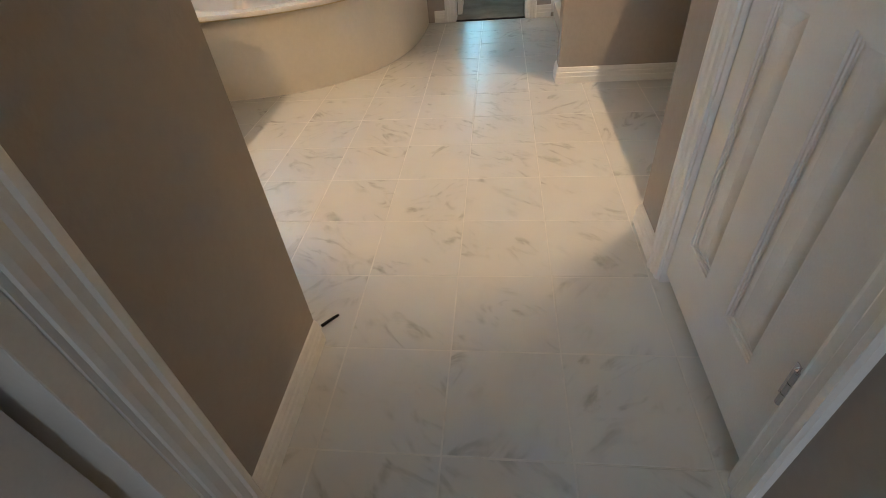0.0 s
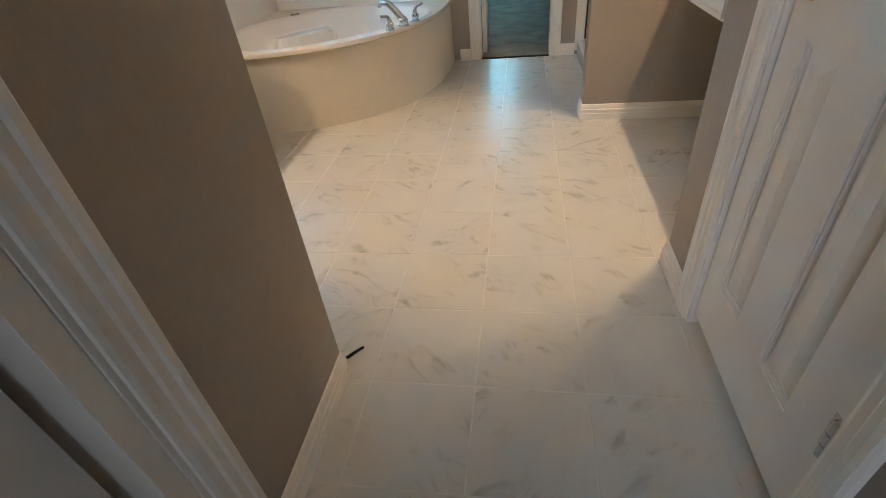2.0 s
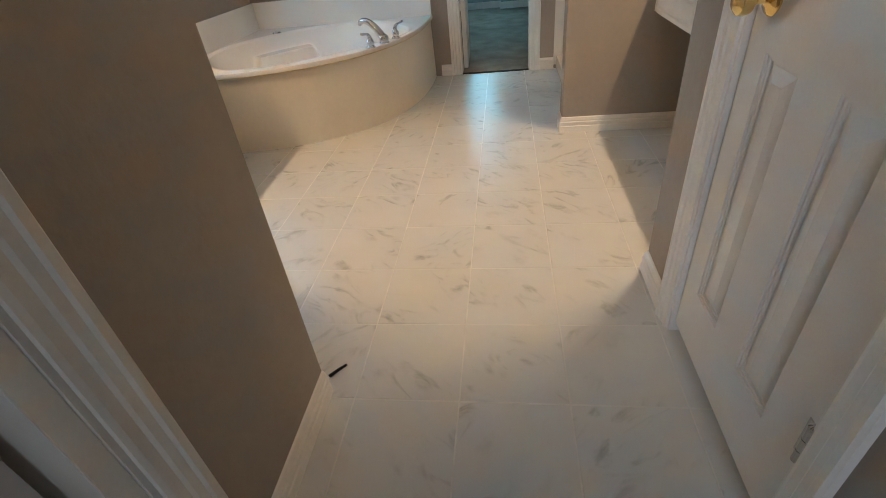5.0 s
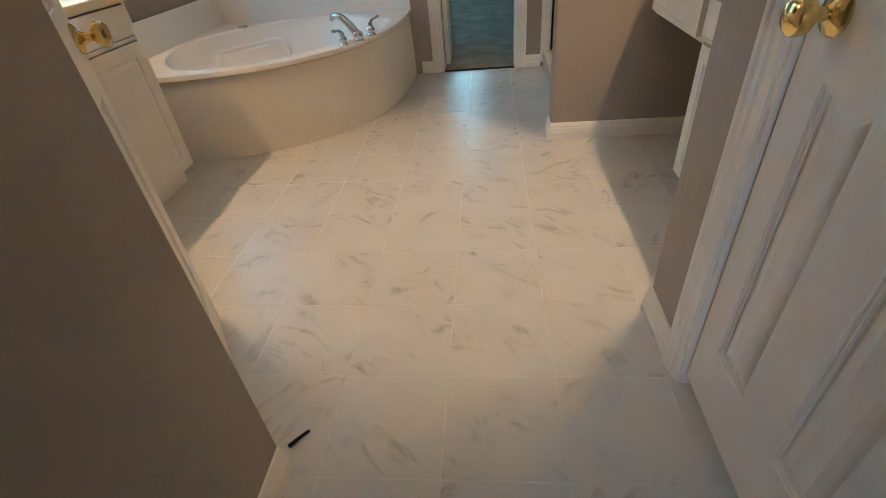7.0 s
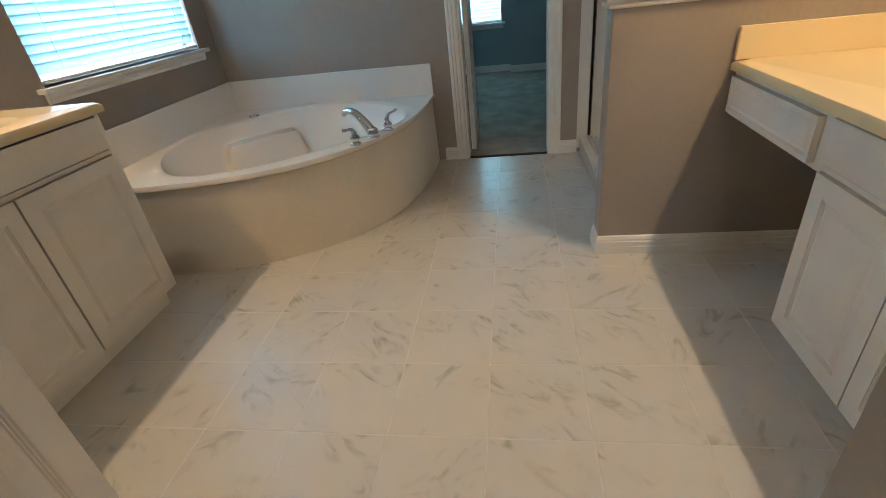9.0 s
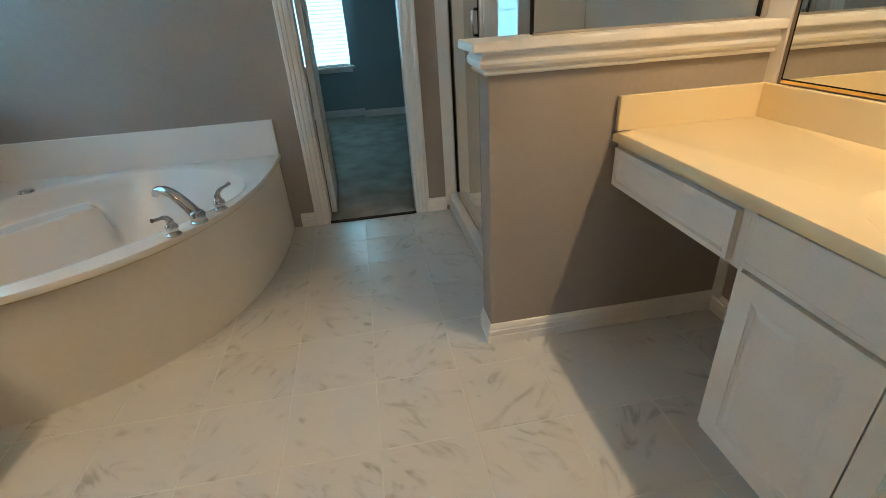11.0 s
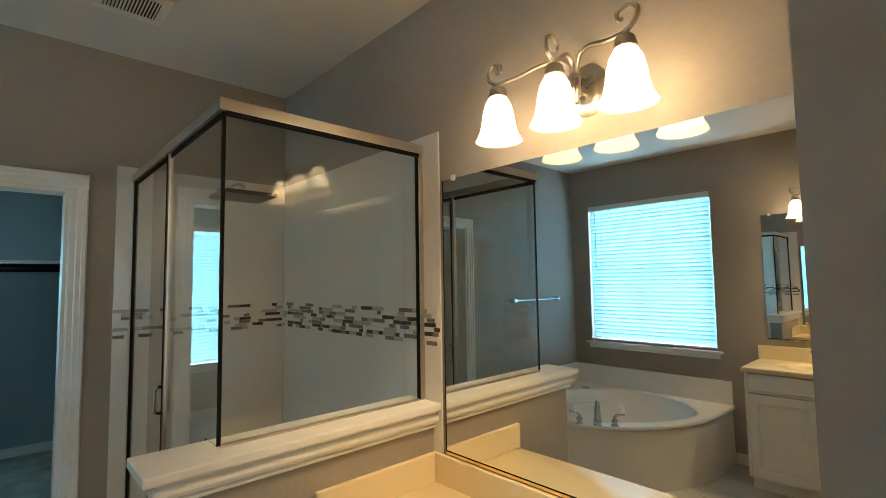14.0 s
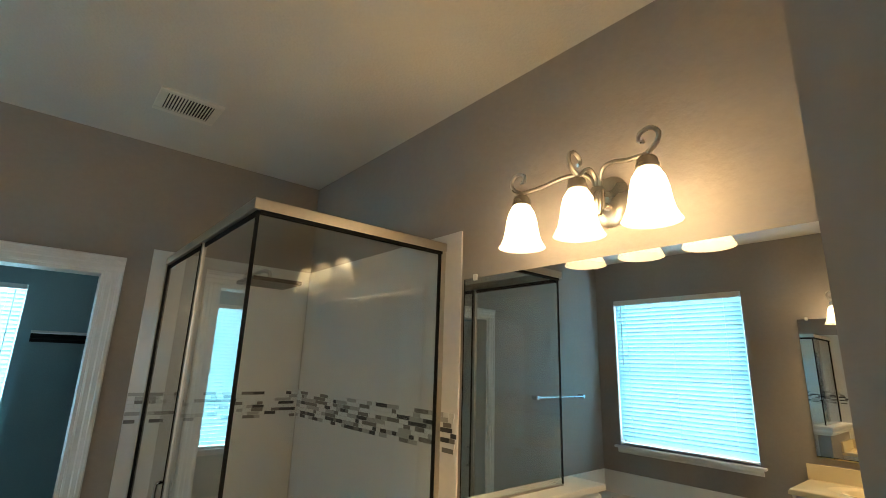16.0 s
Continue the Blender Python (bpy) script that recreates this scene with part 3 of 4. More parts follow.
def build_tub():
    c, rim = Vector((-1.275, 3.495)), 0.478
    corners = [math.atan2(TY - c.y, TX - c.x), math.atan2(TY - TB - c.y + 0.004, TX - c.x), math.atan2(TY - c.y, TX + TA - c.x - 0.004)]
    angs = sorted([2 * math.pi * i / 240 - math.pi for i in range(240)] + corners)
    bm = bmesh.new()
    rows = []
    outer = [tub_edge(c, a) for a in angs]
    rows.append([bm.verts.new((p.x, p.y, rim - 0.024)) for p in outer])
    rows.append([bm.verts.new((p.x, p.y, rim - 0.008)) for p in outer])
    rows.append([bm.verts.new((c.x + (p.x - c.x) * 0.994, c.y + (p.y - c.y) * 0.994, rim)) for p in outer])
    steps = [(1.06, 0.0), (1.02, -0.002), (0.995, -0.012), (0.985, -0.03)] + [(0.985 - 0.0175 * k, -0.03 - 0.0225 * k) for k in range(1, 15)] + [(0.71, -0.353), (0.68, -0.364), (0.62, -0.378), (0.55, -0.385), (0.48, -0.388), (0.41, -0.389), (0.34, -0.39), (0.27, -0.391), (0.2, -0.391), (0.13, -0.392), (0.06, -0.392)]
    for f, dz in steps:
        row = []
        for a in angs:
            r = basin_edge(a) * f
            x, y, z = c.x + r * math.cos(a), c.y + r * math.sin(a), dz
            u = ((x - c.x) + (y - c.y)) / math.sqrt(2)
            v = (-(x - c.x) + (y - c.y)) / math.sqrt(2)
            # moulded seat in the corner
            k = min(1, max(0, (v - 0.41) / 0.07)) * min(1, max(0, (0.29 - abs(u + 0.03)) / 0.07))
            k = k * k * (3 - 2 * k)
            z = z + (max(z, -0.105) - z) * k
            row.append(bm.verts.new((x, y, rim + z)))
        rows.append(row)
    n = len(angs)
    for ra, rb in zip(rows, rows[1:]):
        for i in range(n):
            bm.faces.new((ra[i], ra[(i + 1) % n], rb[(i + 1) % n], rb[i]))
    bm.faces.new(rows[-1])
    tub = thing("bathtub", "white corner bathtub with curved apron and moulded corner seat", "bathtub")
    part("basin", bm, TUBW, tub, "", True)

    def sweep(s0, z0, s1, z1, extra=0.0):
        b2 = bmesh.new()
        front = []
        for i in range(97):
            th = (math.pi / 2) * i / 96
            q = (math.cos(th) ** TN + math.sin(th) ** TN) ** (-1 / TN)
            front.append((TA * q * math.cos(th), -TB * q * math.sin(th)))
        ra = [b2.verts.new((TX + 0.001 + x * s0, TY - 0.001 + y * s0, z0)) for x, y in front]
        rb = [b2.verts.new((TX + 0.001 + x * s1, TY - 0.001 + y * s1, z1)) for x, y in front]
        rc = [b2.verts.new((TX + 0.001 + x * (s1 - 0.02), TY - 0.001 + y * (s1 - 0.02), z1)) for x, y in front]
        rd = [b2.verts.new((TX + 0.001 + x * (s0 - 0.02), TY - 0.001 + y * (s0 - 0.02), z0)) for x, y in front]
        for a, b in ((ra, rb), (rb, rc), (rc, rd), (rd, ra)):
            for i in range(96):
                b2.faces.new((a[i], a[i + 1], b[i + 1], b[i]))
        return b2

    part("apron", sweep(0.990, 0.0, 0.986, 0.446), APRON, tub, "curved off-white tub apron", True)
    part("rim_caulk", sweep(0.995, 0.446, 0.996, 0.4545), CAULK, tub, "yellowed caulk line under the rim", True)
    part("splash", add_box(box(TX + 0.001, TX + 0.022, TY - TB + 0.012, TY - 0.001, rim - 0.006, 0.676, 0.004), TX + 0.022, TX + TA - 0.006, TY - 0.022, TY - 0.001, rim - 0.006, 0.676, 0.004), TUBW, tub, "white raised splash ledge along two walls")
    part("overflow", lathe([(0, 0.012), (0.016, 0.014), (0.032, 0.011), (0.038, 0.004), (0.038, 0.0), (0, 0)], 24, Matrix.Translation((-1.775, 4.003, rim - 0.001))), CHROME, tub, "chrome overflow disc", True)
    return tub


build_tub()


def lever_handle(m, name="lever_handle", parent=None, grip=BRASS, label=""):
    bm = lathe([(0, 0), (0.028, 0), (0.028, 0.005), (0.022, 0.010), (0.019, 0.016), (0.023, 0.024), (0.0245, 0.032), (0.022, 0.041), (0.015, 0.048), (0.0125, 0.054), (0.0145, 0.058), (0.012, 0.066), (0, 0.069)], 28, m)
    tube([m @ p for p in spline([(0, 0, 0.058), (0.007, 0, 0.072), (0.022, 0, 0.081), (0.036, 0, 0.084)], 5)], (0.0115, 0.0062), 14, 1.0, bm)
    h = part(name, bm, CHROME, parent, label, True)
    part("grip", tube([m @ p for p in spline([(0.033, 0, 0.0835), (0.052, 0, 0.086), (0.070, 0, 0.090), (0.074, 0, 0.091)], 4)], (0.0056, 0.0088), 14), grip, h, "brass lever end" if grip is BRASS else "", True)


def tub_filler():
    f = thing("tub_faucet", "chrome deck-mounted tub spout with two lever handles", "faucet", pose(-0.751, 3.305, 0.478, 0, 0, 152))
    bm = lathe([(0, 0), (0.033, 0), (0.033, 0.005), (0.027, 0.010), (0.029, 0.018), (0.031, 0.030), (0.027, 0.044), (0.018, 0.052), (0, 0.054)], 28)
    tube(spline([(0.002, 0, 0.026), (0.022, 0, 0.052), (0.055, 0, 0.084), (0.095, 0, 0.114), (0.135, 0, 0.127), (0.168, 0, 0.124), (0.186, 0, 0.110), (0.190, 0, 0.102)], 7), (0.027, 0.0125), 18, 0.95, bm)
    part("spout", bm, CHROME, f, "", True)
    for y, a in ((0.122, 96), (-0.130, -98)):
        lever_handle(pose(0.008, y, 0, 0, 0, a), parent=f, grip=CHROME)


tub_filler()


# ---- vanities ----
def vanity(name, label, m, length, counter_z, doors, drawer, cab, sink, depth=0.526, splash_far=True):
    """Local x along the wall, y out into the room, z up."""
    van = thing(name, label, "vanity", m)
    x0, x1 = cab
    cf, zt, zb = depth - 0.022, counter_z - 0.036, 0.100
    part("bottom_board", box(x0, x1, 0.004, cf - 0.018, zb, zb + 0.018), CABINET, van)
    part("side_panel", box(x0, x0 + 0.018, 0.004, cf - 0.018, zb + 0.018, zt), CABINET, van)
    part("side_panel", box(x1 - 0.018, x1, 0.004, cf - 0.018, zb + 0.018, zt), CABINET, van)
    a0, b1 = doors[0][0] - 0.004, doors[-1][1] + 0.004
    part("stile", box(x0, a0, cf - 0.018, cf, zb, zt, 0.001), CABINET, van)
    part("stile", box(b1, x1, cf - 0.018, cf, zb, zt, 0.001), CABINET, van)
    for z0, z1 in ((zb, zb + 0.003), (zt - 0.150, zt - 0.135), (zt - 0.006, zt)):
        part("rail", box(a0, b1, cf - 0.018, cf, z0, z1), CABINET, van)
    part("cabinet_back", box(x0 + 0.018, x1 - 0.018, 0.004, 0.010, zb + 0.018, zt - 0.1), CABINET, van)
    part("plinth", box(x0 + 0.004, x1 - 0.004, 0.004, cf - 0.075, 0.0, zb), CABINET, van)
    part("toe_kick", box(x0 + 0.004, x1 - 0.004, cf - 0.075, cf - 0.072, 0.0, zb), CABINET, van)
    for a, b in doors:
        w, h = b - a, zt - 0.155 - (zb + 0.006)
        part("door", panelled(w, h, 0.018, [(0.052, w - 0.052, 0.055, h - 0.055)], 0.009, 0.006), CABINET, van, "", False, pose(b, cf + 0.009, zb + 0.006, 0, 0, 180))
    a, b = doors[0][0], doors[-1][1]
    part("false_front", box(a, b, cf - 0.010, cf + 0.008, zt - 0.130, zt - 0.011, 0.003), CABINET, van)
    if drawer:
        da, db = drawer
        bm = box(da, db, 0.05, cf, zt - 0.160, zt, 0.0)
        part("drawer_apron", bm, CABINET, van)
        w, h = db - da - 0.045, 0.126
        part("drawer", panelled(w, h, 0.02, [(0.014, w - 0.014, 0.014, h - 0.014)], 0.006, 0.004), CABINET, van, "", False, pose(db - 0.022, cf + 0.021, zt - 0.143, 0, 0, 180))
    # moulded top with its bowl
    sx, sy, ax, ay, dp = sink
    top = bmesh.new()
    cor = [math.atan2(y - sy, x - sx) for x in (0, length) for y in (0.004, depth)]
    angs = sorted([2 * math.pi * i / 96 - math.pi for i in range(96)] + cor)

    def rect(a, inset=0.0):
        dx, dy = math.cos(a), math.sin(a)
        tx = ((length - inset - sx) if dx > 0 else (inset - sx)) / dx if abs(dx) > 1e-9 else 1e9
        ty = ((depth - inset - sy) if dy > 0 else (0.004 - sy)) / dy if abs(dy) > 1e-9 else 1e9
        t = min(tx, ty)
        return sx + dx * t, sy + dy * t

    rows = [[top.verts.new((*rect(a), counter_z - 0.036)) for a in angs],
            [top.verts.new((*rect(a), counter_z - 0.015)) for a in angs],
            [top.verts.new((*rect(a, 0.005), counter_z - 0.005)) for a in angs],
            [top.verts.new((*rect(a, 0.016), counter_z)) for a in angs]]
    for f, dz in ((1.34, 0.0), (1.32, 0.002), (1.28, 0.0), (1.06, -0.001), (1.0, -0.006), (0.96, -0.02), (0.90, -0.045), (0.80, -0.075), (0.66, -0.102), (0.5, -0.118), (0.3, -0.128), (0.1, -0.131)):
        row = []
        for a in angs:
            e = (abs(math.cos(a) / ax) ** 2.1 + abs(math.sin(a) / ay) ** 2.1) ** (-1 / 2.1) * f
            x, y = sx + e * math.cos(a), sy + e * math.sin(a)
            y = min(max(y, 0.012), depth - 0.014)
            row.append(top.verts.new((x, y, counter_z + dz * dp / 0.131)))
        rows.append(row)
    n = len(angs)
    for ra, rb in zip(rows, rows[1:]):
        for i in range(n):
            top.faces.new((ra[i], ra[(i + 1) % n], rb[(i + 1) % n], rb[i]))
    top.faces.new(rows[-1])
    wt = tagged(new("countertop", mesh_of("countertop", top, CULTURED, True)), "cream cultured-marble vanity top with integral oval sink", "countertop")
    wt.matrix_basis = m
    part("backsplash", box(0.0, length, 0.003, 0.022, counter_z - 0.002, counter_z + 0.108, 0.004), CULTURED, wt)
    if splash_far:
        part("side_splash", box(length - 0.020, length, 0.022, depth - 0.004, counter_z - 0.002, counter_z + 0.108, 0.004), CULTURED, wt)
    part("drain_ring", lathe([(0.0, 0.002), (0.018, 0.004), (0.024, 0.002), (0.026, 0.0), (0, 0)], 24, Matrix.Translation((sx + 0.015, sy - 0.055, counter_z - dp * 0.955))), CHROME, wt, "", True)
    part("stopper", lathe([(0, 0.014), (0.012, 0.014), (0.0165, 0.012), (0.0165, 0.006), (0.008, 0.003), (0, 0.003)], 24, Matrix.Translation((sx + 0.015, sy - 0.055, counter_z - dp * 0.955))), DRAIN, wt, "tarnished pop-up stopper", True)
    # faucet
    f = thing("sink_faucet", "chrome centre-set faucet with brass lever ends on the vanity top", "faucet", m @ pose(sx - 0.002, 0.090, counter_z) @ Matrix.Scale(0.95, 4))
    bm = bmesh.new()
    add_box(bm, -0.082, 0.082, -0.026, 0.028, 0.0, 0.012, 0.005)
    tube(spline([(0, -0.012, 0.010), (0, 0.010, 0.027), (0, 0.040, 0.034), (0, 0.074, 0.030), (0, 0.100, 0.020)], 6), (0.030, 0.013), 18, 0.75, bm)
    part("spout", bm, CHROME, f, "", True)
    part("lift_rod", lathe([(0, 0), (0.003, 0), (0.003, 0.05), (0.007, 0.054), (0.007, 0.062), (0, 0.066)], 14, Matrix.Translation((0, -0.018, 0.01))), CHROME, f, "", True)
    for x, a in ((0.058, 12), (-0.058, 168)):
        lever_handle(pose(x, 0, 0.010, 0, 0, a), parent=f)
    return van


M1 = pose(XM, YS, 0, 0, 0, 90)
L1 = PY0 - YS
vanity("vanity", "long white vanity with raised-panel doors and open knee space", M1, L1 - 0.001, 0.797, ((0.032, 0.3665), (0.3705, 0.718)), (0.736, L1 - 0.002), (0.003, 0.736), (0.361, 0.272, 0.226, 0.160, 0.112))
M2 = pose(XW, 2.555, 0, 0, 0, -90)
vanity("vanity", "white vanity with raised-panel doors beside the bathtub", M2, 2.555 - YL - 0.02, 0.898, ((0.040, 0.455), (0.463, 0.878)), None, (0.016, 2.555 - YL - 0.02), (0.485, 0.272, 0.245, 0.160, 0.116), splash_far=False)


def wall_mirror(m, w, h, label):
    mr = thing("wall_mirror", label, "mirror", m)
    part("glass", box(0, w, 0.002, 0.0075, 0, h), MIRROR, mr)
    part("channel", box(0, w, 0.002, 0.010, -0.009, 0.001, 0.001), BRASS, mr, "thin brass channel under the mirror")
    for x in (0.06, w - 0.06):
        part("clip", box(x - 0.010, x + 0.010, 0.002, 0.012, h - 0.010, h + 0.014, 0.003), TRIM, mr, "clear plastic clip")
    part("edge", box(0, w - 0.0015, 0.0076, 0.0080, 0.001, 0.0045), DARK, mr, "black worn mirror edge")
    part("edge", box(w - 0.0015, w + 0.002, 0.002, 0.0085, 0, h), DARK, mr)
    return mr


wall_mirror(M1 @ pose(0.015, 0, 0.919), 2.798 - YS - 0.015, 1.046, "frameless wall mirror over the long vanity")
wall_mirror(M2 @ pose(0.072, 0, 1.062), 1.40, 1.008, "frameless wall mirror over the vanity beside the tub")


def sconce(m, label):
    """Three bell shades on scrolled arms; local x along the wall, y out, z up, origin at the back plate's centre."""
    s = thing("vanity_light", label, "wall light", m, "sconces over the two mirrors")
    part("back_plate", lathe([(0, 0), (0.062, 0), (0.062, 0.004), (0.052, 0.012), (0.030, 0.016), (0, 0.016)], 36, Matrix.Diagonal((1.0, 1.0, 1.25, 1)) @ Matrix.Rotation(radians(-90), 4, "X")), NICKEL, s, "", True)
    bm = tube([Vector((0, 0.014, -0.02)), Vector((0, 0.06, -0.02))], 0.010)
    lathe([(0, -0.06), (0.010, -0.055), (0.014, -0.045), (0.018, -0.02), (0.020, 0.02), (0.016, 0.026), (0, 0.026)], 20, Matrix.Translation((0, 0.07, 0.0)), bm)
    part("hub", bm, NICKEL, s, "", True)
    for k, x in enumerate((-0.193, 0.0, 0.193)):
        yo = 0.17
        if x:
            g = 1 if x > 0 else -1
            pts = [(0.010 * g, 0.07, 0.02), (0.012 * g, 0.075, 0.05), (0.035 * g, 0.09, 0.072), (0.080 * g, 0.12, 0.064), (0.135 * g, 0.15, 0.042), (x, yo, 0.032)]
            curl = [(x, yo, 0.032), (x + 0.027 * g, yo + 0.004, 0.050), (x + 0.034 * g, yo + 0.004, 0.076), (x + 0.014 * g, yo + 0.004, 0.094), (x - 0.013 * g, yo + 0.004, 0.084), (x - 0.013 * g, yo + 0.004, 0.066), (x - 0.002 * g, yo + 0.004, 0.064)]
        else:
            pts = [(0, 0.07, 0.02), (0, 0.08, 0.055), (0, 0.105, 0.072), (0, 0.135, 0.058), (0, 0.155, 0.040), (0, yo, 0.032)]
            curl = [(0, yo, 0.032), (0, yo + 0.030, 0.054), (0, yo + 0.034, 0.082), (0, yo + 0.010, 0.098), (0, yo - 0.016, 0.086), (0, yo - 0.014, 0.068), (0, yo - 0.003, 0.064)]
        part("arm", tube(spline(pts, 7), 0.0055, 10), NICKEL, s, "", True)
        part("scroll", tube(spline(curl, 8), (0.0060, 0.0050), 10, 1.0), NICKEL, s, "flattened scroll end", True)
        part("cap", lathe([(0, 0.036), (0.007, 0.034), (0.008, 0.026), (0.020, 0.022), (0.024, 0.016), (0.024, 0.008), (0.027, 0.004), (0.027, -0.006), (0.022, -0.010), (0, -0.010)], 28, Matrix.Translation((x, yo, 0.0))), NICKEL, s, "", True)
        prof = [(0.020, -0.004), (0.027, -0.010), (0.038, -0.030), (0.045, -0.058), (0.049, -0.088), (0.055, -0.112), (0.064, -0.130), (0.068, -0.136)]
        prof = prof + [(r - 0.003, z) for r, z in reversed(prof)]
        sh = part("shade", lathe(prof, 36, Matrix.Translation((x, yo, 0.0))), SHADE, s, "frosted bell glass shade, lit", True)
        sh.visible_shadow = True
        bulb = lathe([(0, -0.012), (0.010, -0.014), (0.012, -0.034), (0.022, -0.060), (0.025, -0.078), (0.018, -0.096), (0, -0.102)], 20, Matrix.Translation((x, yo, 0.0)))
        bo = part("bulb", bulb, GLOW, sh, "lit bulb", True)
        bo.visible_shadow = False
        lamp = bpy.data.lights.new("bulb_light", "POINT")
        lamp.energy, lamp.color, lamp.shadow_soft_size = BULB_WATTS, BULB_COLOUR, 0.022
        lo = new("bulb_light", lamp)
        lo.parent = s
        lo.matrix_basis = Matrix.Translation((x, yo, -0.075))
    return s


GLOW, _nt, _n, _l, _b = nodes_of("bulb_glow")
_b.inputs["Emission Color"].default_value, _b.inputs["Emission Strength"].default_value = (1.0, 0.72, 0.40, 1), 70.0
sconce(pose(XM, 2.157, 2.131, 0, 0, 90) @ Matrix.Scale(1.05, 4), "three-light brushed nickel sconce with lit bell shades above the mirror")
sconce(pose(XW, 2.007, 2.152, 0, 0, -90) @ Matrix.Scale(1.05, 4), "three-light brushed nickel sconce with lit bell shades over the smaller vanity")

# ---- shower ----
GX, GY = 0.484, 2.928
structure("shower_curb", box(0.425, 0.555, PY1 - 0.002, YB - 0.002, 0, 0.105, 0.008), SHOWERT, "white tiled shower curb")
structure("shower_pan", box(0.555, XM - 0.009, PY1, YB - 0.009, 0, 0.03), SHOWERT, "white shower floor")
se = structure("shower_wall_east", box(XM - 0.009, XM - 0.0005, 2.820, YB - 0.009, 0.03, 2.171, 0.002), SHOWERT, "white tiled shower wall with a mosaic band")
sn = structure("shower_wall_north", box(0.402, XM - 0.0095, YB - 0.009, YB - 0.0005, 0.03, 2.171, 0.002), SHOWERT, "white tiled shower wall with a mosaic band")
ps = structure("shower_wall_pony", box(0.56, XM - 0.01, PY1, PY1 + 0.008, 0.03, 1.06), SHOWERT, "white tiled inner face of the half wall")

enc = thing("shower_enclosure", "framed clear glass shower enclosure with hinged door", "shower enclosure", pose(GX, GY, 0))
W, D = XM - 0.010 - GX, YB - 0.010 - GY
HZ = 2.094  # underside of the header
part("header", box(-0.018, W, -0.018, 0.018, HZ, HZ + 0.038, 0.003), ALU, enc, "brushed metal header")
part("header", box(-0.018, 0.018, 0.018, D, HZ, HZ + 0.038, 0.003), ALU, enc, "brushed metal header")
part("sill_track", box(0.004, W, -0.010, 0.010, 1.093, 1.101, 0.002), ALU, enc)
part("sill_track", box(-0.012, 0.012, 0.14, D, 0.105, 0.125, 0.003), ALU, enc)
part("wall_post", box(W - 0.022, W, -0.014, 0.014, 1.099, HZ, 0.003), ALU, enc)
part("wall_post", box(-0.014, 0.014, D - 0.022, D, 0.125, HZ, 0.003), ALU, enc)
part("gasket", box(W - 0.030, W - 0.022, -0.010, 0.005, 1.099, HZ), DARK, enc, "black glass gasket")
part("gasket", box(-0.0045, 0.0045, -0.0045, 0.0045, 1.099, HZ), DARK, enc, "black glass gasket")
part("gasket", box(-0.012, 0.005, D - 0.034, D - 0.022, 0.125, HZ), DARK, enc, "black glass gasket")
part("gasket", box(0.005, W - 0.022, -0.017, 0.004, HZ - 0.012, HZ), DARK, enc, "black glass gasket")
part("gasket", box(-0.004, 0.004, 0.005, D - 0.022, HZ - 0.020, HZ), DARK, enc, "black glass gasket")
part("mullion", box(-0.011, 0.011, 0.608, 0.625, 0.125, HZ, 0.002), ALU, enc)
part("gasket", box(-0.0125, 0.0125, 0.625, 0.637, 0.125, HZ), DARK, enc, "black glass gasket")
for nm, x0, x1, y0, y1, z0 in (("glass_panel", 0.006, W - 0.024, -0.003, 0.003, 1.097), ("glass_door", -0.003, 0.003, 0.634, D - 0.031, 0.123)):
    g = part(nm, box(x0, x1, y0, y1, z0, HZ - 0.006), GLASS, enc, "clear glass pane")
    g.visible_shadow = False
side = bmesh.new()
outline = ((0.006, 1.095), (0.118, 1.095), (0.118, 0.123), (0.608, 0.123), (0.608, HZ - 0.006), (0.006, HZ - 0.006))
ra, rb_ = [[side.verts.new((x, y, z)) for y, z in outline] for x in (-0.003, 0.003)]
side.faces.new(ra)
side.faces.new(list(reversed(rb_)))
for i in range(6):
    side.faces.new((ra[i], ra[(i + 1) % 6], rb_[(i + 1) % 6], rb_[i]))
part("glass_panel", side, GLASS, enc, "clear glass pane notched over the half wall").visible_shadow = False
part("handle", tube(spline([(-0.003, 0.672, 1.066), (-0.022, 0.672, 1.068), (-0.027, 0.672, 1.081), (-0.027, 0.672, 1.153), (-0.022, 0.672, 1.166), (-0.003, 0.672, 1.168)], 6), 0.007, 12), CHROME, enc, "chrome pull handle", True)

head = thing("rain_shower", "square rain shower head on a wall arm", "shower head", pose(0.900, YB - 0.009, 2.062))
part("plate", box(-0.125, 0.125, -0.46, -0.21, -0.050, -0.030, 0.003), BRONZE, head, "dark square spray plate")
part("arm", tube(spline([(0, 0, 0.03), (0, -0.12, 0.04), (0, -0.26, 0.035), (0, -0.325, 0.012), (0, -0.335, -0.033)], 6), 0.010, 12), NICKEL, head, "", True)
part("flange", lathe([(0, 0), (0.030, 0), (0.028, 0.006), (0.012, 0.010), (0, 0.010)], 24, Matrix.Translation((0, 0, 0.03)) @ Matrix.Rotation(radians(90), 4, "X")), NICKEL, head, "", True)

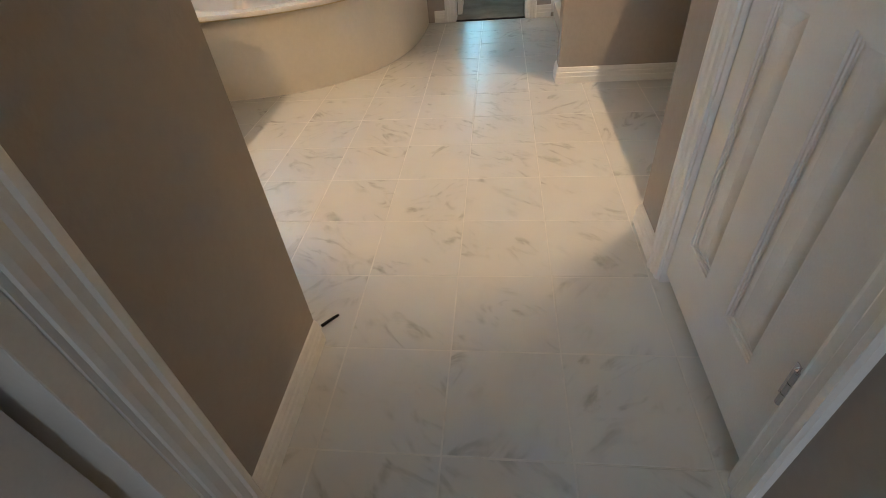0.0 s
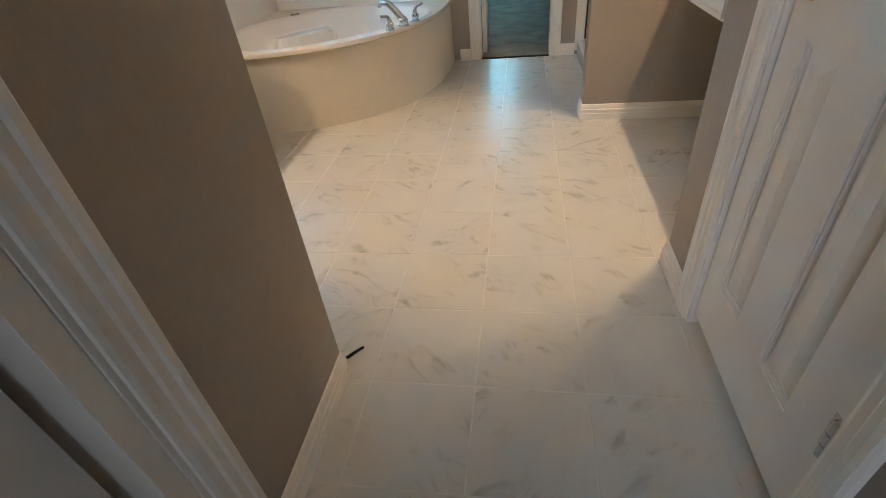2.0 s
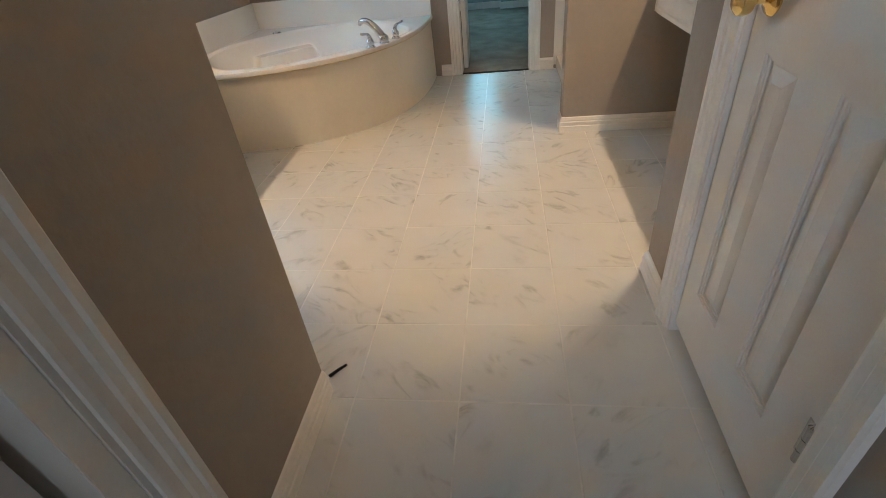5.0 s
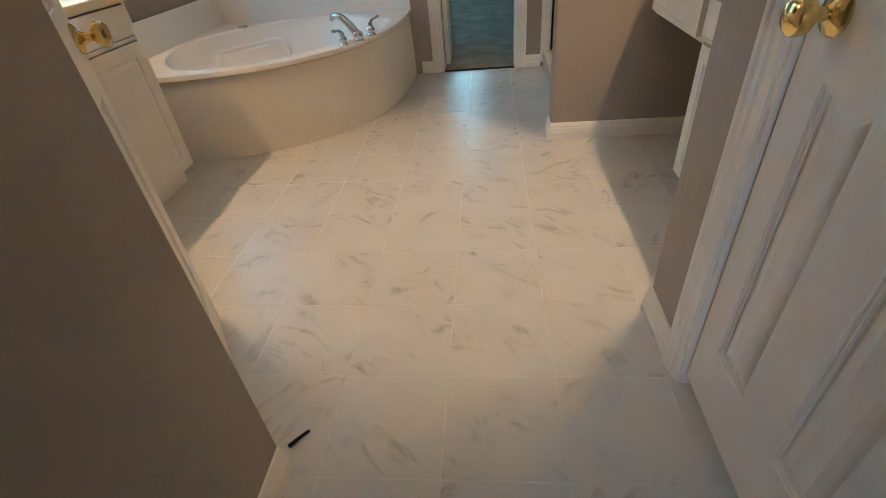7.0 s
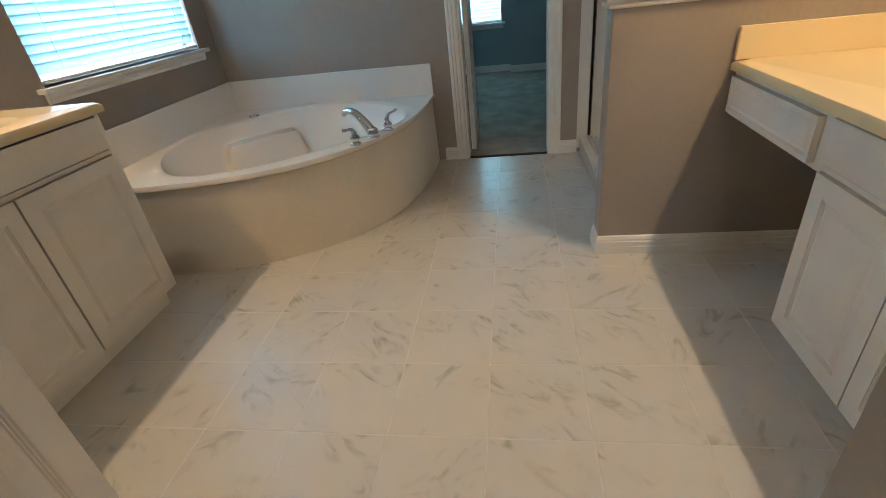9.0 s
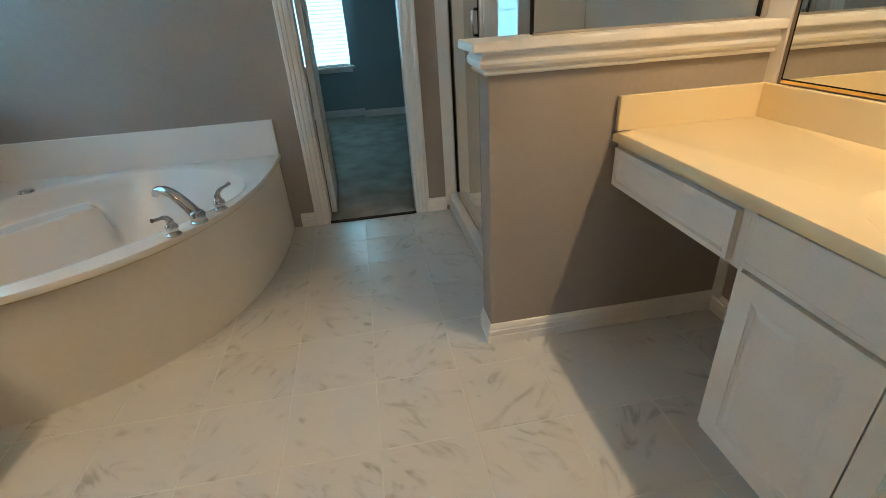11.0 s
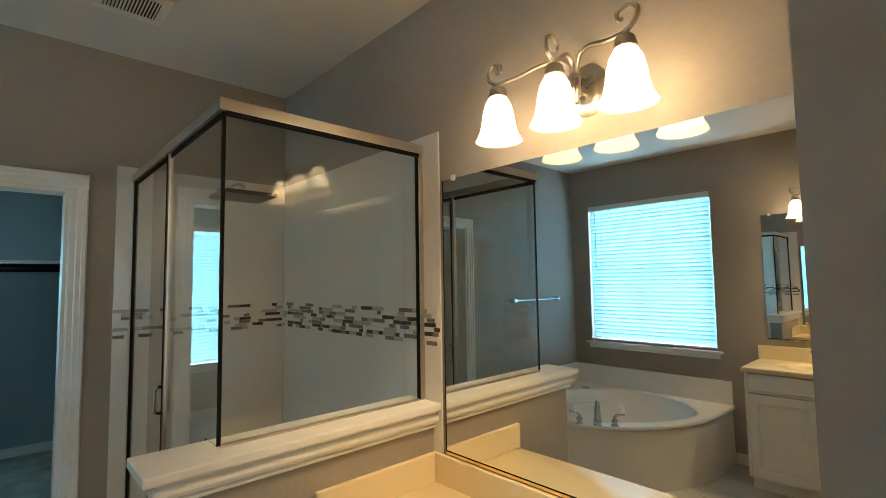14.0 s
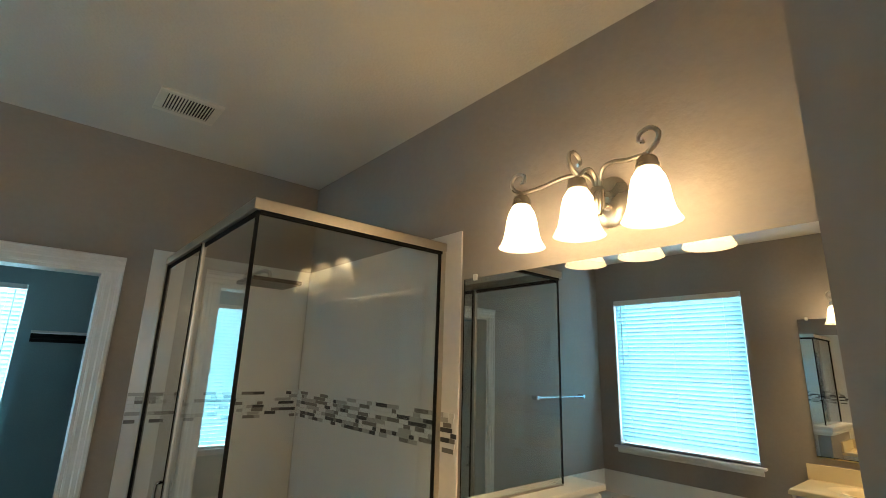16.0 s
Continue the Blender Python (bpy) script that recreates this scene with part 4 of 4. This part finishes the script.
# ---- small fixtures ----
vent = thing("ceiling_vent", "cream stamped-metal ceiling air register", "vent", pose(0.358, 3.692, CEIL))
VENT = surface("vent_paint", (0.74, 0.69, 0.60), 0.5, vary=0.06)
for x0, x1, y0, y1 in ((-0.128, 0.128, -0.113, -0.082), (-0.128, 0.128, 0.082, 0.113), (-0.128, -0.094, -0.082, 0.082), (0.094, 0.128, -0.082, 0.082)):
    part("frame", box(x0, x1, y0, y1, -0.010, 0.0, 0.003), VENT, vent)
# dark sheet painted in place of the duct's shade behind the slats
part("duct_shade", box(-0.094, 0.094, -0.082, 0.082, -0.003, -0.001), STRIP_DUCTSHADE, vent)
sl = mesh_of("slat", box(-0.0034, 0.0034, -0.081, 0.081, -0.001, 0.001), VENT)
for k in range(15):
    x = -0.086 + k * 0.01229
    o = new("slat", sl)
    o.parent = vent
    o.matrix_basis = pose(x, 0, -0.0065, 0, 35 if x < 0 else -35, 0)

bar = thing("towel_bar", "white ceramic-ended towel bar over the bathtub", "towel bar", pose(-1.295, YB, 1.375))
part("rail", tube([Vector((-0.355, -0.055, 0)), Vector((0.355, -0.055, 0))], 0.009, 12), CHROME, bar, "", True)
for x in (-0.355, 0.355):
    part("bracket", box(x - 0.016, x + 0.016, -0.066, 0.0, -0.018, 0.018, 0.004), CHROME, bar)

ring = thing("towel_ring", "polished brass towel ring on the alcove wall", "towel ring", pose(0.930, YS, 1.205))
part("mount", box(-0.022, 0.022, 0.0, 0.020, -0.022, 0.022, 0.004), BRASS, ring)
part("post", box(-0.010, 0.010, 0.020, 0.050, -0.010, 0.012, 0.003), BRASS, ring)
cir = [Vector((0.066 * math.sin(2 * math.pi * i / 40), 0.040 + 0.011 * math.sin(2 * math.pi * i / 40) + 0.050 * (1 - math.cos(2 * math.pi * i / 40)), -0.066 + 0.066 * math.cos(2 * math.pi * i / 40))) for i in range(40)]
part("ring", tube(cir, 0.0043, 10, 1.0, None, True), BRASS, ring, "", True)

stick = tagged(new("plastic_strip", mesh_of("plastic_strip", tube(spline([(-0.524, 1.031, 0.006), (-0.502, 1.056, 0.007), (-0.483, 1.077, 0.006)], 5), (0.006, 0.0045), 8, 0.7), DARK)), "short black strip lying on the floor tiles", "debris")

# ---- mosaic sticks on the shower walls ----
SH, GAP = 0.0180, 0.0016
sizes = (0.032, 0.048, 0.064, 0.092)
stick_mesh = {s: mesh_of("mosaic_tile", box(0, s - GAP, -0.003, 0, 0, SH - GAP), STICK) for s in sizes}


def mosaic(parent, start, along, length, rz, z0, rows=8):
    for r in range(rows):
        u = 0.0
        while u < length - 0.012:
            s = random.choice(sizes)
            if u + s > length:
                s = max([q for q in sizes if u + q <= length + 0.004], default=None)
                if s is None:
                    break
            o = new("mosaic_tile", stick_mesh[s])
            o.parent = parent
            o.matrix_basis = Matrix.Translation(Vector(start) + Vector(along) * u + Vector((0, 0, z0 + r * SH))) @ Matrix.Rotation(radians(rz), 4, "Z")
            u += s


mosaic(sn, (0.404, YB - 0.0092, 0), (1, 0, 0), XM - 0.416, 0, 1.309)
mosaic(se, (XM - 0.0092, YB - 0.012, 0), (0, -1, 0), YB - 0.012 - 2.822, -90, 1.312)

# ---- floor tiles ----
TPX, TPY, TG = 0.298, 0.2985, 0.0034
bm = bmesh.new()
hx, hy = (TPX - TG) / 2, (TPY - TG) / 2
lo = [bm.verts.new((sx * hx, sy * hy, -0.006)) for sx, sy in ((-1, -1), (1, -1), (1, 1), (-1, 1))]
mi = [bm.verts.new((sx * hx, sy * hy, -0.0018)) for sx, sy in ((-1, -1), (1, -1), (1, 1), (-1, 1))]
hi = [bm.verts.new((sx * (hx - 0.0014), sy * (hy - 0.0014), 0)) for sx, sy in ((-1, -1), (1, -1), (1, 1), (-1, 1))]
for a, b in ((lo, mi), (mi, hi)):
    for i in range(4):
        bm.faces.new((a[i], a[(i + 1) % 4], b[(i + 1) % 4], b[i]))
bm.faces.new(hi)
tile_mesh = mesh_of("floor_tile", bm, MARBLE)
for i in range(-9, 4):
    for j in range(-13, 7):
        x, y = 0.466 + (i - 0.5) * TPX, 2.452 + (j - 0.5) * TPY
        if x < XW - 0.1 or x > XM + 0.1 or y < -1.45 or y > 4.32:
            continue
        if (y < YL - 0.25 and x < HL - 0.25) or (y < YS - 0.3 and x > HR + 0.2) or (x < -1.0 and y > 3.4):
            continue
        o = new("floor_tile", tile_mesh)
        o.parent = floor
        o.matrix_basis = pose(x, y, random.uniform(-0.0004, 0.0004), 0, 0, random.choice((0, 90, 180, 270, 0, 180)))
